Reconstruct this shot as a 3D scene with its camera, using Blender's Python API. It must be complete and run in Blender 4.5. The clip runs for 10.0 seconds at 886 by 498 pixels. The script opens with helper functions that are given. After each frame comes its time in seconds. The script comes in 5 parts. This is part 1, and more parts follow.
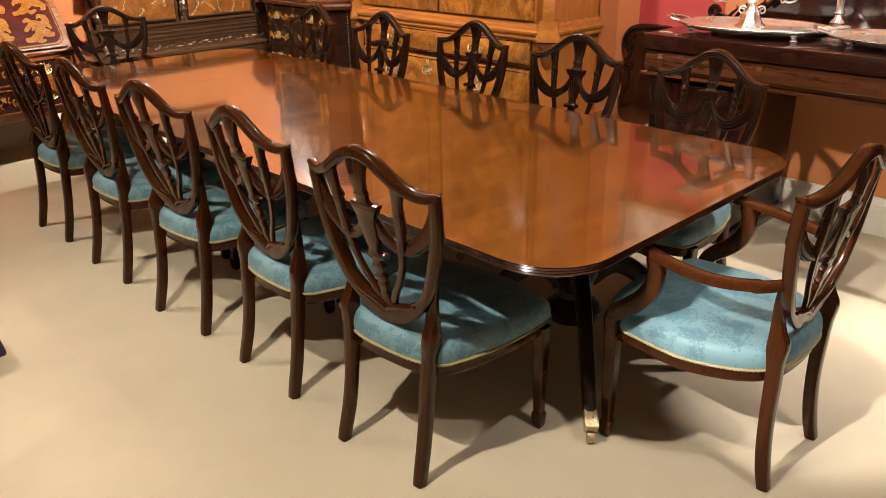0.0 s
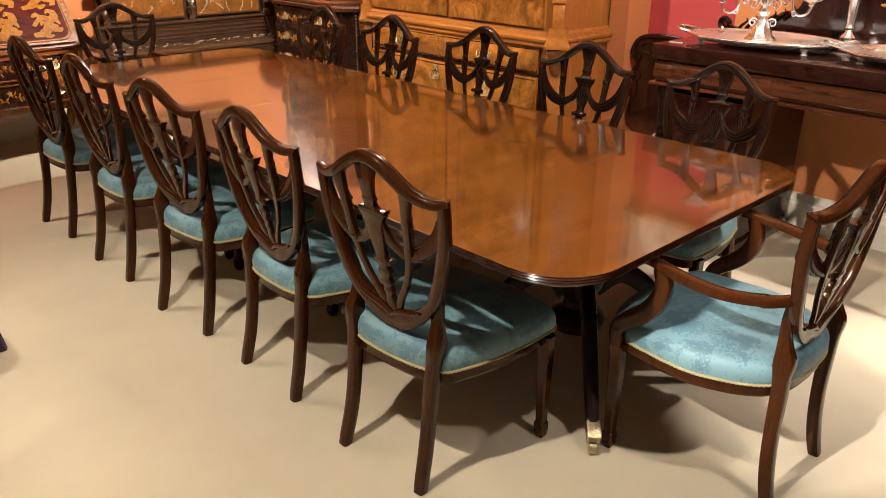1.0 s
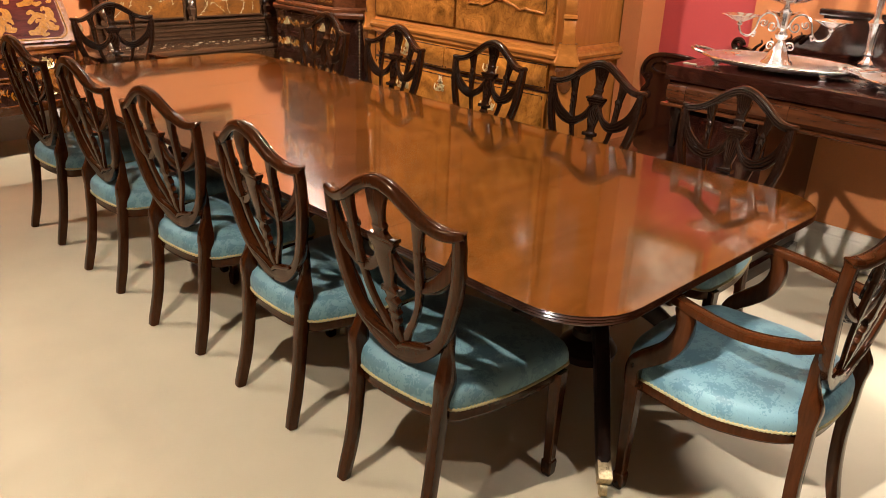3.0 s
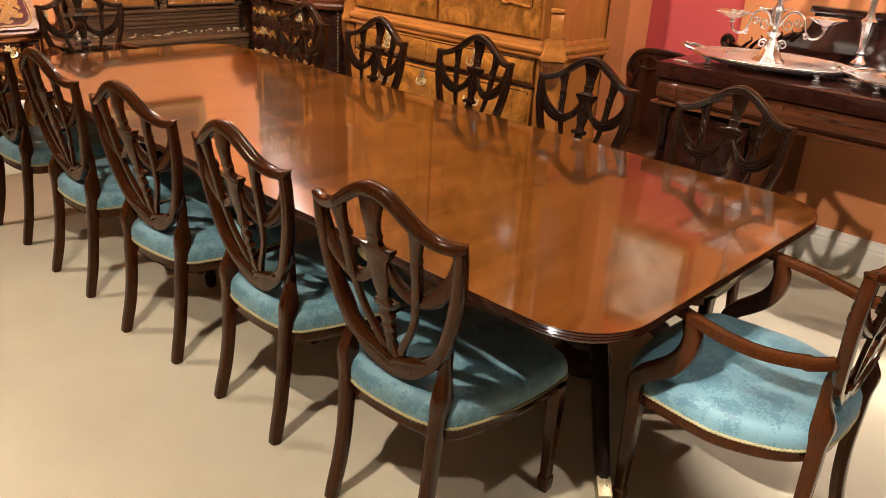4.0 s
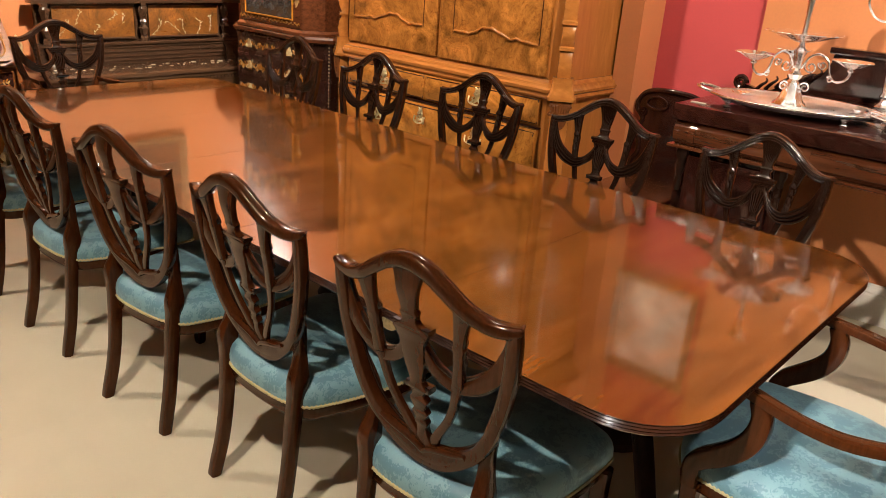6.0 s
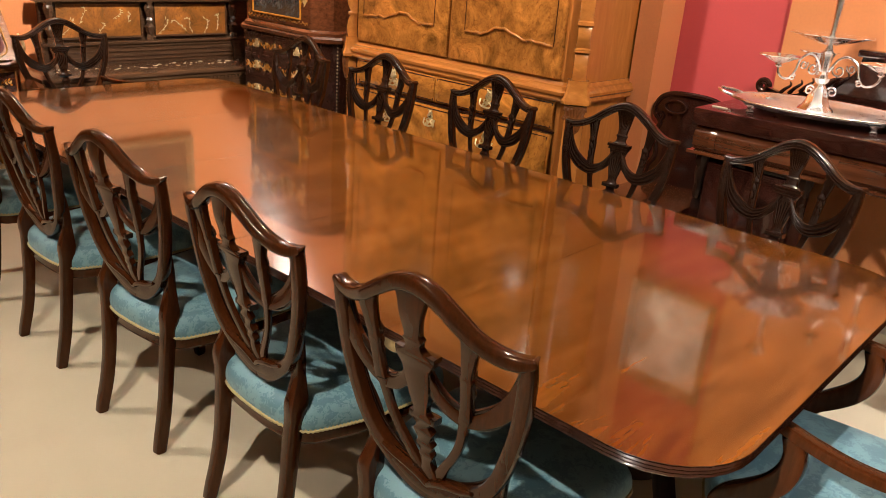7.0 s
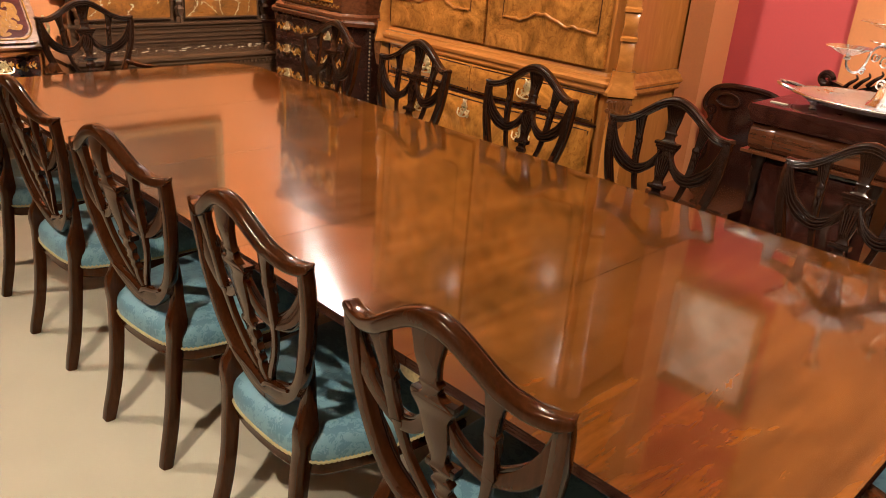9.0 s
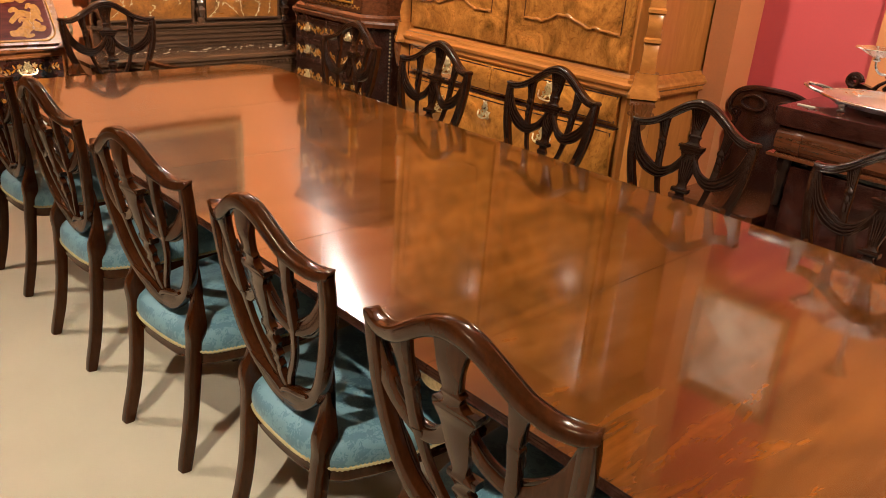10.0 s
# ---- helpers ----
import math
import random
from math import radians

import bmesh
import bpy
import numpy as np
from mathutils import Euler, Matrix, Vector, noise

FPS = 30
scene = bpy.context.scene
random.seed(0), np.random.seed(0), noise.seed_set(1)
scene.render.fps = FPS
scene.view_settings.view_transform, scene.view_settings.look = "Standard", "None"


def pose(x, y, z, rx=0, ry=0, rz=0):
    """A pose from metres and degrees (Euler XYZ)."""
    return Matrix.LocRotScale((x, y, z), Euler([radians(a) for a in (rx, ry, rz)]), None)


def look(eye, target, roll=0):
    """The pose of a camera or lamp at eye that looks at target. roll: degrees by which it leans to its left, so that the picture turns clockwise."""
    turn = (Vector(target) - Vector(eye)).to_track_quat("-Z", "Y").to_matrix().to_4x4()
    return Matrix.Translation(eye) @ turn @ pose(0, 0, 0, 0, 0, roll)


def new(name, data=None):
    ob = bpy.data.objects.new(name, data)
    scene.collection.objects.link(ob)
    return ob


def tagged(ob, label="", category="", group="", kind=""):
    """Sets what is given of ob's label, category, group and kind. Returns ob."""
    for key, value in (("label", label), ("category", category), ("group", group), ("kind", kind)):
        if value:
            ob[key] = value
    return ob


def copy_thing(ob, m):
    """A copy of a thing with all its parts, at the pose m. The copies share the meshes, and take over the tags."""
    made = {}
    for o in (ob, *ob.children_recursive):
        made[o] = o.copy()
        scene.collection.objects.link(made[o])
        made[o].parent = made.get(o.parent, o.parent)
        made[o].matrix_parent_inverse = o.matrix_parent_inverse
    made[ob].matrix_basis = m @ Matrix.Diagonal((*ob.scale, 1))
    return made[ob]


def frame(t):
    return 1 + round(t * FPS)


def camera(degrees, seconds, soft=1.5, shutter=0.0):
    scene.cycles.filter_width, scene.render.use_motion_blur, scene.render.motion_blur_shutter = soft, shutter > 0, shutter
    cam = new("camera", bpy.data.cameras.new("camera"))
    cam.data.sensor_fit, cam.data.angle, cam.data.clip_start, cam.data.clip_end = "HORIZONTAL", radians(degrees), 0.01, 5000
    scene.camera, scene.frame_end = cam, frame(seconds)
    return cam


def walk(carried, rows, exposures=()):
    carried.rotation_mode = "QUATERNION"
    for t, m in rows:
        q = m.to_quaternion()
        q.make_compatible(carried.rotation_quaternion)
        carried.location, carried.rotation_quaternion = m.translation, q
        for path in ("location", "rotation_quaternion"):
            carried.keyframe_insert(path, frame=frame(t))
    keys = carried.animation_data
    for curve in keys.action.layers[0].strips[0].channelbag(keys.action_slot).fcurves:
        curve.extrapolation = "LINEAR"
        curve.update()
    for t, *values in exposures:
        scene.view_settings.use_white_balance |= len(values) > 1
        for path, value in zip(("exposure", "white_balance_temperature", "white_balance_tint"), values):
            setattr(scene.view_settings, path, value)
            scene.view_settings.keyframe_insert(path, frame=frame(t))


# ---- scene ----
cam = camera(59.4, 10.0, soft=0.6)
PATH = [
    (0, (-2.167, -0.912, 1.629), (-0.892, 0.406, 0.83), -1.0),
    (0.5, (-2.172, -0.906, 1.63), (-0.896, 0.413, 0.834), -0.4),
    (1, (-2.172, -0.889, 1.632), (-0.895, 0.432, 0.842), 0.4),
    (1.5, (-2.166, -0.865, 1.639), (-0.889, 0.464, 0.862), 1.0),
    (2, (-2.154, -0.825, 1.643), (-0.874, 0.507, 0.874), 1.6),
    (3.5, (-2.102, -0.693, 1.651), (-0.786, 0.59, 0.862), 2.8),
    (4, (-2.079, -0.611, 1.65), (-0.736, 0.638, 0.852), 3.3),
    (4.5, (-2.055, -0.523, 1.651), (-0.689, 0.701, 0.853), 3.7),
    (5, (-2.046, -0.436, 1.641), (-0.655, 0.772, 0.862), 4.0),
    (5.5, (-2.03, -0.374, 1.641), (-0.625, 0.835, 0.89), 4.1),
    (6, (-2.0, -0.318, 1.644), (-0.592, 0.902, 0.917), 4.1),
    (7.5, (-1.834, -0.191, 1.633), (-0.461, 1.061, 0.894), 4.2),
    (8, (-1.782, -0.151, 1.633), (-0.427, 1.11, 0.875), 4.3),
    (8.5, (-1.74, -0.11, 1.634), (-0.405, 1.163, 0.863), 4.4),
    (9, (-1.716, -0.085, 1.633), (-0.4, 1.205, 0.855), 4.4),
    (9.5, (-1.706, -0.07, 1.635), (-0.411, 1.239, 0.854), 4.3),
    (10, (-1.703, -0.059, 1.635), (-0.421, 1.262, 0.854), 4.2),
]
walk(cam, [(t, look(eye, target, roll)) for t, eye, target, roll in PATH])

# ---------------------------------------------------------------- light
world = bpy.data.worlds.new("world")
scene.world = world
world.use_nodes = True
world.node_tree.nodes["Background"].inputs[0].default_value = (1.0, 0.8, 0.6, 1)
world.node_tree.nodes["Background"].inputs[1].default_value = 0.035
WARM = (1.0, 0.86, 0.70)


def spot(name, eye, target, watts, cone=70, blend=0.6, radius=0.04, colour=WARM):
    lamp = bpy.data.lights.new(name, "SPOT")
    lamp.energy, lamp.color = watts, colour
    lamp.spot_size, lamp.spot_blend, lamp.shadow_soft_size = radians(cone), blend, radius
    ob = new(name, lamp)
    ob.matrix_world = look(eye, target)
    return ob


CEIL = 3.6
WHITER = (1.0, 0.89, 0.79)
SPOTS = [((-2.4, 0.60, 3.5), (-1.0, 1.15, 0.3), 415, 66, 0.7, WARM),
         ((-4.0, 0.30, 3.5), (0.14, -0.10, 0.50), 1500, 13, 0.5, WHITER),
         ((-3.35, 0.75, 3.5), (2.05, 0.22, 0.35), 800, 26, 0.7, WARM),
         ((-0.5, -1.4, 3.5), (0.6, -0.3, 0.0), 170, 60, 0.8, WHITER),
         ((1.5, -1.0, 3.5), (1.45, 0.0, 0.0), 490, 50, 0.9, WHITER),
         ((1.55, 1.80, 3.5), (-1.9, 1.7, 0.0), 160, 62, 0.7, WARM),
         ((-2.4, 4.1, 3.5), (-0.7, 2.7, 0.3), 300, 76, 0.9, WARM),
         ((-0.3, 2.5, 3.5), (1.5, 2.6, 1.0), 370, 84, 0.8, WARM),
         ((0.5, -0.5, 3.5), (2.1, 1.35, 1.95), 470, 72, 0.8, WARM),
         # added to brighten the silver; no such lamp is known
         ((0.85, 1.30, 3.5), (1.74, 0.62, 1.1), 40, 40, 0.8, WHITER),
         ((0.72, 3.0, 3.5), (0.75, 5.6, 1.9), 1150, 95, 0.8, WARM),
         ((2.10, 4.80, 3.5), (-0.2, 1.9, 0.7), 330, 38, 0.8, WHITER),
         ((-0.65, 4.3, 3.5), (1.5, 3.9, 0.9), 150, 56, 0.8, WARM),
         # two added washers on the unseen west and south walls, for neutral fill
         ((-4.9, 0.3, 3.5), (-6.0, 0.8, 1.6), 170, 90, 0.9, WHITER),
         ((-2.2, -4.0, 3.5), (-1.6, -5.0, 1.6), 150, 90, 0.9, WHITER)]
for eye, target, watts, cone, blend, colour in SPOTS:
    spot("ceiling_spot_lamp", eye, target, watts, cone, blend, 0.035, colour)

# ---------------------------------------------------------------- materials


def nodes_of(name):
    m = bpy.data.materials.new(name)
    m.use_nodes = True
    return m, m.node_tree.nodes, m.node_tree.links, m.node_tree.nodes["Principled BSDF"]


def mapped(N, L, scale, coords="Object"):
    tc, mp = N.new("ShaderNodeTexCoord"), N.new("ShaderNodeMapping")
    mp.inputs["Scale"].default_value = scale
    L.new(tc.outputs[coords], mp.inputs[0])
    return mp.outputs[0]


def noise_tex(N, L, vec, scale, detail=4, rough=0.55, distort=0.0):
    n = N.new("ShaderNodeTexNoise")
    n.inputs["Scale"].default_value, n.inputs["Detail"].default_value = scale, detail
    n.inputs["Roughness"].default_value, n.inputs["Distortion"].default_value = rough, distort
    L.new(vec, n.inputs["Vector"])
    return n.outputs["Fac"]


def ramp(N, L, fac, stops):
    r = N.new("ShaderNodeValToRGB")
    el = r.color_ramp.elements
    while len(el) < len(stops):
        el.new(0.5)
    for e, (p, c) in zip(el, stops):
        e.position, e.color = p, (*c, 1) if len(c) == 3 else (c[0], c[0], c[0], 1)
    L.new(fac, r.inputs[0])
    return r.outputs[0]


def mixed(N, L, fac, a, b, mode="MIX"):
    x = N.new("ShaderNodeMix")
    x.data_type, x.blend_type = "RGBA", mode
    for sock, v in ((x.inputs[0], fac), (x.inputs[6], a), (x.inputs[7], b)):
        if isinstance(v, (int, float)):
            sock.default_value = v
        elif isinstance(v, tuple):
            sock.default_value = (*v, 1)
        else:
            L.new(v, sock)
    return x.outputs[2]


def bump(N, L, b, height, strength, distance=0.002):
    n = N.new("ShaderNodeBump")
    n.inputs["Strength"].default_value, n.inputs["Distance"].default_value = strength, distance
    L.new(height, n.inputs["Height"])
    L.new(n.outputs[0], b.inputs["Normal"])


def tone(c, k):
    return tuple(min(1, v * k) for v in c)


def wood(name, c, grain=(30, 2, 30), dark=0.45, rough=0.25, coat=0.4, relief=0.08, coords="Object", cloud=0.5):
    """Polished wood with a grain that runs along the short axis of the grain scale."""
    m, N, L, b = nodes_of(name)
    v = mapped(N, L, grain, coords)
    fine = noise_tex(N, L, v, 3.0, 6, 0.65, 0.4)
    col = ramp(N, L, fine, [(0.3, tone(c, dark)), (0.55, c), (0.8, tone(c, 1.35))])
    v2 = mapped(N, L, tuple(g * 0.12 for g in grain), coords)
    broad = noise_tex(N, L, v2, 1.6, 3, 0.5, 0.6)
    col = mixed(N, L, 0.55, col, ramp(N, L, broad, [(0.3, (cloud,)), (0.7, (1.0,))]), "MULTIPLY")
    L.new(col, b.inputs["Base Color"])
    v3 = mapped(N, L, (1, 1, 1), coords)
    wear = noise_tex(N, L, v3, 9.0, 5, 0.6)
    L.new(ramp(N, L, wear, [(0.3, (rough * 0.75,)), (0.75, (rough * 1.45,))]), b.inputs["Roughness"])
    b.inputs["Coat Weight"].default_value, b.inputs["Coat Roughness"].default_value = coat, rough * 0.5
    bump(N, L, b, fine, relief, 0.001)
    return m


def burr(name, c, size=5.0, rough=0.17, coat=0.7):
    """Burr veneer: swirling clouds, dark knots, fine speckle."""
    m, N, L, b = nodes_of(name)
    v = mapped(N, L, (1, 1, 1))
    big = noise_tex(N, L, v, size, 8, 0.68, 1.8)
    col = ramp(N, L, big, [(0.28, tone(c, 0.22)), (0.42, tone(c, 0.62)), (0.54, c), (0.72, tone(c, 1.75))])
    knots = noise_tex(N, L, v, size * 5, 5, 0.7, 2.5)
    col = mixed(N, L, 0.6, col, ramp(N, L, knots, [(0.32, (0.42, 0.30, 0.2)), (0.48, (1.0,))]), "MULTIPLY")
    flecks = noise_tex(N, L, v, size * 22, 3, 0.6, 1.0)
    col = mixed(N, L, 0.22, col, ramp(N, L, flecks, [(0.36, (0.5, 0.4, 0.3)), (0.5, (1.0,)), (0.66, (1.0,)), (0.75, (1.25,))]), "MULTIPLY")
    L.new(col, b.inputs["Base Color"])
    L.new(ramp(N, L, knots, [(0.3, (rough * 1.5,)), (0.7, (rough * 0.8,))]), b.inputs["Roughness"])
    b.inputs["Coat Weight"].default_value, b.inputs["Coat Roughness"].default_value = coat, 0.16
    bump(N, L, b, big, 0.16, 0.002)
    return m


def paint(name, c, rough=0.6, amount=0.12, grain=60.0, relief=0.12, sheen=0.0):
    m, N, L, b = nodes_of(name)
    v = mapped(N, L, (1, 1, 1))
    broad, fine = noise_tex(N, L, v, 1.3, 4, 0.6), noise_tex(N, L, v, grain, 4, 0.6)
    col = ramp(N, L, broad, [(0.3, tone(c, 1 - amount)), (0.7, tone(c, 1 + amount * 0.6))])
    col = mixed(N, L, 0.35, col, ramp(N, L, fine, [(0.3, (0.8,)), (0.7, (1.0,))]), "MULTIPLY")
    L.new(col, b.inputs["Base Color"])
    L.new(ramp(N, L, fine, [(0.2, (rough * 0.85,)), (0.8, (min(1, rough * 1.15),))]), b.inputs["Roughness"])
    b.inputs["Sheen Weight"].default_value = sheen
    bump(N, L, b, fine, relief, 0.002)
    return m


def metal(name, c, rough=0.2, relief=0.15, grain=120.0, tarnish=0.55):
    m, N, L, b = nodes_of(name)
    v = mapped(N, L, (1, 1, 1))
    f = noise_tex(N, L, v, grain, 4, 0.6)
    L.new(ramp(N, L, f, [(0.25, tone(c, tarnish)), (0.55, c)]), b.inputs["Base Color"])
    b.inputs["Metallic"].default_value = 1.0
    L.new(ramp(N, L, noise_tex(N, L, v, 18, 4), [(0.3, (rough * 0.7,)), (0.7, (rough * 1.5,))]), b.inputs["Roughness"])
    bump(N, L, b, f, relief, 0.001)
    return m


def damask(name, c):
    """Silk damask: matt and glossy leaves of one colour in a woven ground."""
    m, N, L, b = nodes_of(name)
    v = mapped(N, L, (1, 1, 1))
    clump = noise_tex(N, L, v, 15, 2.0, 0.5, 0.6)
    frond = noise_tex(N, L, v, 62, 4.0, 0.65, 1.6)
    both = N.new("ShaderNodeMath")
    both.operation = "MULTIPLY_ADD"
    both.inputs[1].default_value = 0.95
    L.new(frond, both.inputs[0])
    L.new(clump, both.inputs[2])
    leaf = both.outputs[0]
    mask = ramp(N, L, leaf, [(0.985, (0.0,)), (1.0, (1.0,))])
    weave = noise_tex(N, L, mapped(N, L, (400, 60, 60)), 2.0, 3)
    col = mixed(N, L, mask, c, (c[0] * 0.60, c[1] * 0.69, c[2] * 0.74))
    col = mixed(N, L, 0.4, col, ramp(N, L, weave, [(0.3, (0.75,)), (0.7, (1.0,))]), "MULTIPLY")
    L.new(col, b.inputs["Base Color"])
    L.new(ramp(N, L, leaf, [(0.985, (0.62,)), (1.0, (0.46,))]), b.inputs["Roughness"])
    b.inputs["Sheen Weight"].default_value, b.inputs["Sheen Roughness"].default_value = 0.15, 0.4
    bump(N, L, b, weave, 0.15, 0.001)
    return m


CHAIR_WOOD = wood("chair_mahogany", (0.050, 0.0140, 0.0040), (26, 26, 3), 0.70, 0.15, 0.22, 0.006, cloud=0.40)
CHAIR_WOOD.node_tree.nodes["Principled BSDF"].inputs["Specular IOR Level"].default_value = 0.24
CHAIR_WOOD.node_tree.nodes["Principled BSDF"].inputs["Specular Tint"].default_value = (1.0, 0.72, 0.55, 1)
CHAIR_CARVING = wood("dark_front_mahogany", (0.017, 0.0062, 0.0032), (26, 26, 3), 0.7, 0.17, 0.25, 0.006)


def french_polish(name, c):
    """Figured mahogany under a deep polish: broad streaks along x, cloudy figure, slight unevenness."""
    m, N, L, b = nodes_of(name)
    streak = noise_tex(N, L, mapped(N, L, (1.1, 15, 15)), 1.6, 6, 0.6, 0.2)
    cloud = noise_tex(N, L, mapped(N, L, (1.0, 2.6, 1)), 2.3, 5, 0.62, 0.9)
    col = ramp(N, L, streak, [(0.30, tone(c, 0.38)), (0.5, tone(c, 0.9)), (0.72, tone(c, 1.3))])
    col = mixed(N, L, 0.85, col, ramp(N, L, cloud, [(0.36, (0.30,)), (0.62, (1.0,))]), "MULTIPLY")
    L.new(col, b.inputs["Base Color"])
    L.new(ramp(N, L, cloud, [(0.3, (0.155,)), (0.7, (0.20,))]), b.inputs["Roughness"])
    b.inputs["IOR"].default_value, b.inputs["Coat IOR"].default_value = 1.5, 1.72
    b.inputs["Specular IOR Level"].default_value = 0.20
    b.inputs["Anisotropic"].default_value = 0.9
    across = N.new("ShaderNodeTangent")
    across.direction_type, across.uv_map = "UV_MAP", "across"
    L.new(across.outputs[0], b.inputs["Tangent"])
    b.inputs["Coat Weight"].default_value = 1.0
    L.new(ramp(N, L, streak, [(0.3, (0.040,)), (0.75, (0.072,))]), b.inputs["Coat Roughness"])
    wavy = noise_tex(N, L, mapped(N, L, (1, 2.6, 1)), 8.0, 3, 0.5, 0.3)
    bump(N, L, b, wavy, 0.058, 0.0012)
    pores = noise_tex(N, L, mapped(N, L, (3, 48, 3)), 1.0, 2, 0.5, 0.3)
    fine = N.new("ShaderNodeBump")
    fine.inputs["Strength"].default_value, fine.inputs["Distance"].default_value = 0.012, 0.0008
    L.new(pores, fine.inputs["Height"])
    L.new(fine.outputs[0], b.inputs["Normal"].links[0].from_node.inputs["Normal"])
    L.new(b.inputs["Normal"].links[0].from_socket, b.inputs["Coat Normal"])
    return m


TABLE_WOOD = french_polish("table_mahogany", (0.162, 0.0500, 0.0060))
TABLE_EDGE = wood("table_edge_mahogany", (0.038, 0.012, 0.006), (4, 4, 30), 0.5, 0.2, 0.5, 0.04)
DARK_LEG = wood("dark_mahogany", (0.022, 0.008, 0.0045), (20, 20, 3), 0.5, 0.32, 0.0, 0.05)
DARK_LEG.node_tree.nodes["Principled BSDF"].inputs["Specular IOR Level"].default_value = 0.22
SIDEBOARD_WOOD = wood("sideboard_mahogany", (0.034, 0.0098, 0.0066), (8, 4, 2.5), 0.3, 0.13, 0.4, 0.008, cloud=0.4)
SIDEBOARD_ROLL = wood("figured_mahogany", (0.105, 0.034, 0.014), (1.2, 10, 10), 0.40, 0.12, 0.9, 0.01)
BURR = burr("burr_walnut", (0.45, 0.180, 0.035), 3.8)
BURR_DRAWER = burr("burr_walnut_drawer", (0.50, 0.20, 0.036), 2.8)
WALNUT = wood("straight_walnut", (0.42, 0.160, 0.036), (9, 9, 1.4), 0.88, 0.16, 0.6, 0.01, cloud=0.8)
WALNUT_MOULD = wood("walnut_moulding", (0.44, 0.165, 0.036), (1.2, 12, 12), 0.8, 0.2, 0.6, 0.01, cloud=0.7)
# the moulding's walnut again, darkened to carry the shade on the capitals
SHADED_WALNUT = wood("shaded_carved_walnut", (0.22, 0.075, 0.022), (6, 6, 6), 0.7, 0.22, 0.5, 0.02)
EBONY = wood("ebonised_oak", (0.075, 0.039, 0.022), (2, 30, 30), 0.5, 0.2, 0.5, 0.05, cloud=0.7)
SETTLE_PANEL = burr("settle_panel_veneer", (0.25, 0.095, 0.020), 3.5, 0.3)
ROSEWOOD = wood("rosewood", (0.030, 0.0095, 0.006), (2, 26, 26), 0.6, 0.24, 0.3, 0.03)
MARQ_GROUND = wood("dark_veneer_ground", (0.050, 0.013, 0.008), (3, 14, 14), 0.5, 0.25, 0.4, 0.01)
PALE_VENEER = paint("pale_boxwood_veneer", (0.42, 0.27, 0.11), 0.35, 0.2, 120, 0.03)
RED_WALNUT = wood("red_walnut_frame", (0.25, 0.084, 0.024), (3, 16, 16), 0.6, 0.24, 0.2, 0.01)
MARQ_FALL = wood("crimson_veneer", (0.085, 0.011, 0.007), (3, 14, 14), 0.5, 0.3, 0.0, 0.02)
MARQ_FALL.node_tree.nodes["Principled BSDF"].inputs["Specular IOR Level"].default_value = 0.06
ARABESQUE = wood("golden_veneer", (0.40, 0.160, 0.018), (20, 20, 20), 0.6, 0.3, 0.0, 0.02)
ARABESQUE.node_tree.nodes["Principled BSDF"].inputs["Specular IOR Level"].default_value = 0.15
DULL_GILT = paint("dull_gilding", (0.19, 0.125, 0.05), 0.45, 0.25, 40, 0.2)
CABINET_WOOD = wood("red_rosewood_veneer", (0.105, 0.033, 0.013), (3, 16, 16), 0.5, 0.17, 0.5, 0.01)
BONE = paint("bone_inlay", (0.50, 0.42, 0.28), 0.4, 0.1, 200, 0.05)
DAMASK = damask("teal_damask", (0.182, 0.340, 0.400))
GIMP = paint("gimp_braid", (0.44, 0.37, 0.19), 0.7, 0.2, 300, 0.3)
BRASS = metal("brass", (0.60, 0.51, 0.32), 0.34)
GILT = metal("gilt_brass", (0.84, 0.72, 0.44), 0.38, 0.4, 60)
SILVER = metal("silver", (0.97, 0.98, 1.0), 0.19, 0.02, 40, 0.9)
SATIN_SILVER = metal("engraved_silver", (0.97, 0.98, 1.0), 0.36, 0.05, 90, 0.9)
# carpet mottling, made stronger to suggest dappled light
FLOOR_MAT = paint("cream_carpet", (0.63, 0.565, 0.425), 0.85, 0.10, 260, 0.25)
ORANGE = paint("terracotta_wall_paint", (0.60, 0.226, 0.086), 0.7, 0.05, 90, 0.1)
RED = paint("crimson_wall_paint", (0.52, 0.068, 0.074), 0.7, 0.05, 90, 0.1)
WHITE = paint("white_gloss_paint", (0.74, 0.71, 0.66), 0.4, 0.05, 80, 0.05)
# colour of the two unseen walls, made cream to bounce neutral fill
CREAM_BOUNCE = paint("cream_bounce_paint", (0.74, 0.71, 0.65), 0.75, 0.05, 90, 0.1)
CEILING_MAT = paint("ceiling_paint", (0.84, 0.81, 0.75), 0.8, 0.04, 90, 0.1)
NAVY = paint("navy_velvet", (0.02, 0.018, 0.07), 0.8, 0.2, 200, 0.2, 0.4)
INK_WOOD = paint("navy_lacquer", (0.022, 0.010, 0.050), 0.45, 0.2, 60, 0.05)
PAPER = paint("price_ticket", (0.45, 0.42, 0.33), 0.7, 0.05)


def mirror_mat():
    m, N, L, b = nodes_of("old_mirror")
    v = mapped(N, L, (1, 1, 1))
    f = noise_tex(N, L, v, 14, 6, 0.7, 0.8)
    L.new(ramp(N, L, f, [(0.38, (0.08, 0.08, 0.08)), (0.58, (0.14, 0.15, 0.155))]), b.inputs["Base Color"])
    L.new(ramp(N, L, f, [(0.4, (0.5,)), (0.55, (0.9,))]), b.inputs["Metallic"])
    L.new(ramp(N, L, f, [(0.35, (0.3,)), (0.6, (0.05,))]), b.inputs["Roughness"])
    return m


MIRROR = mirror_mat()


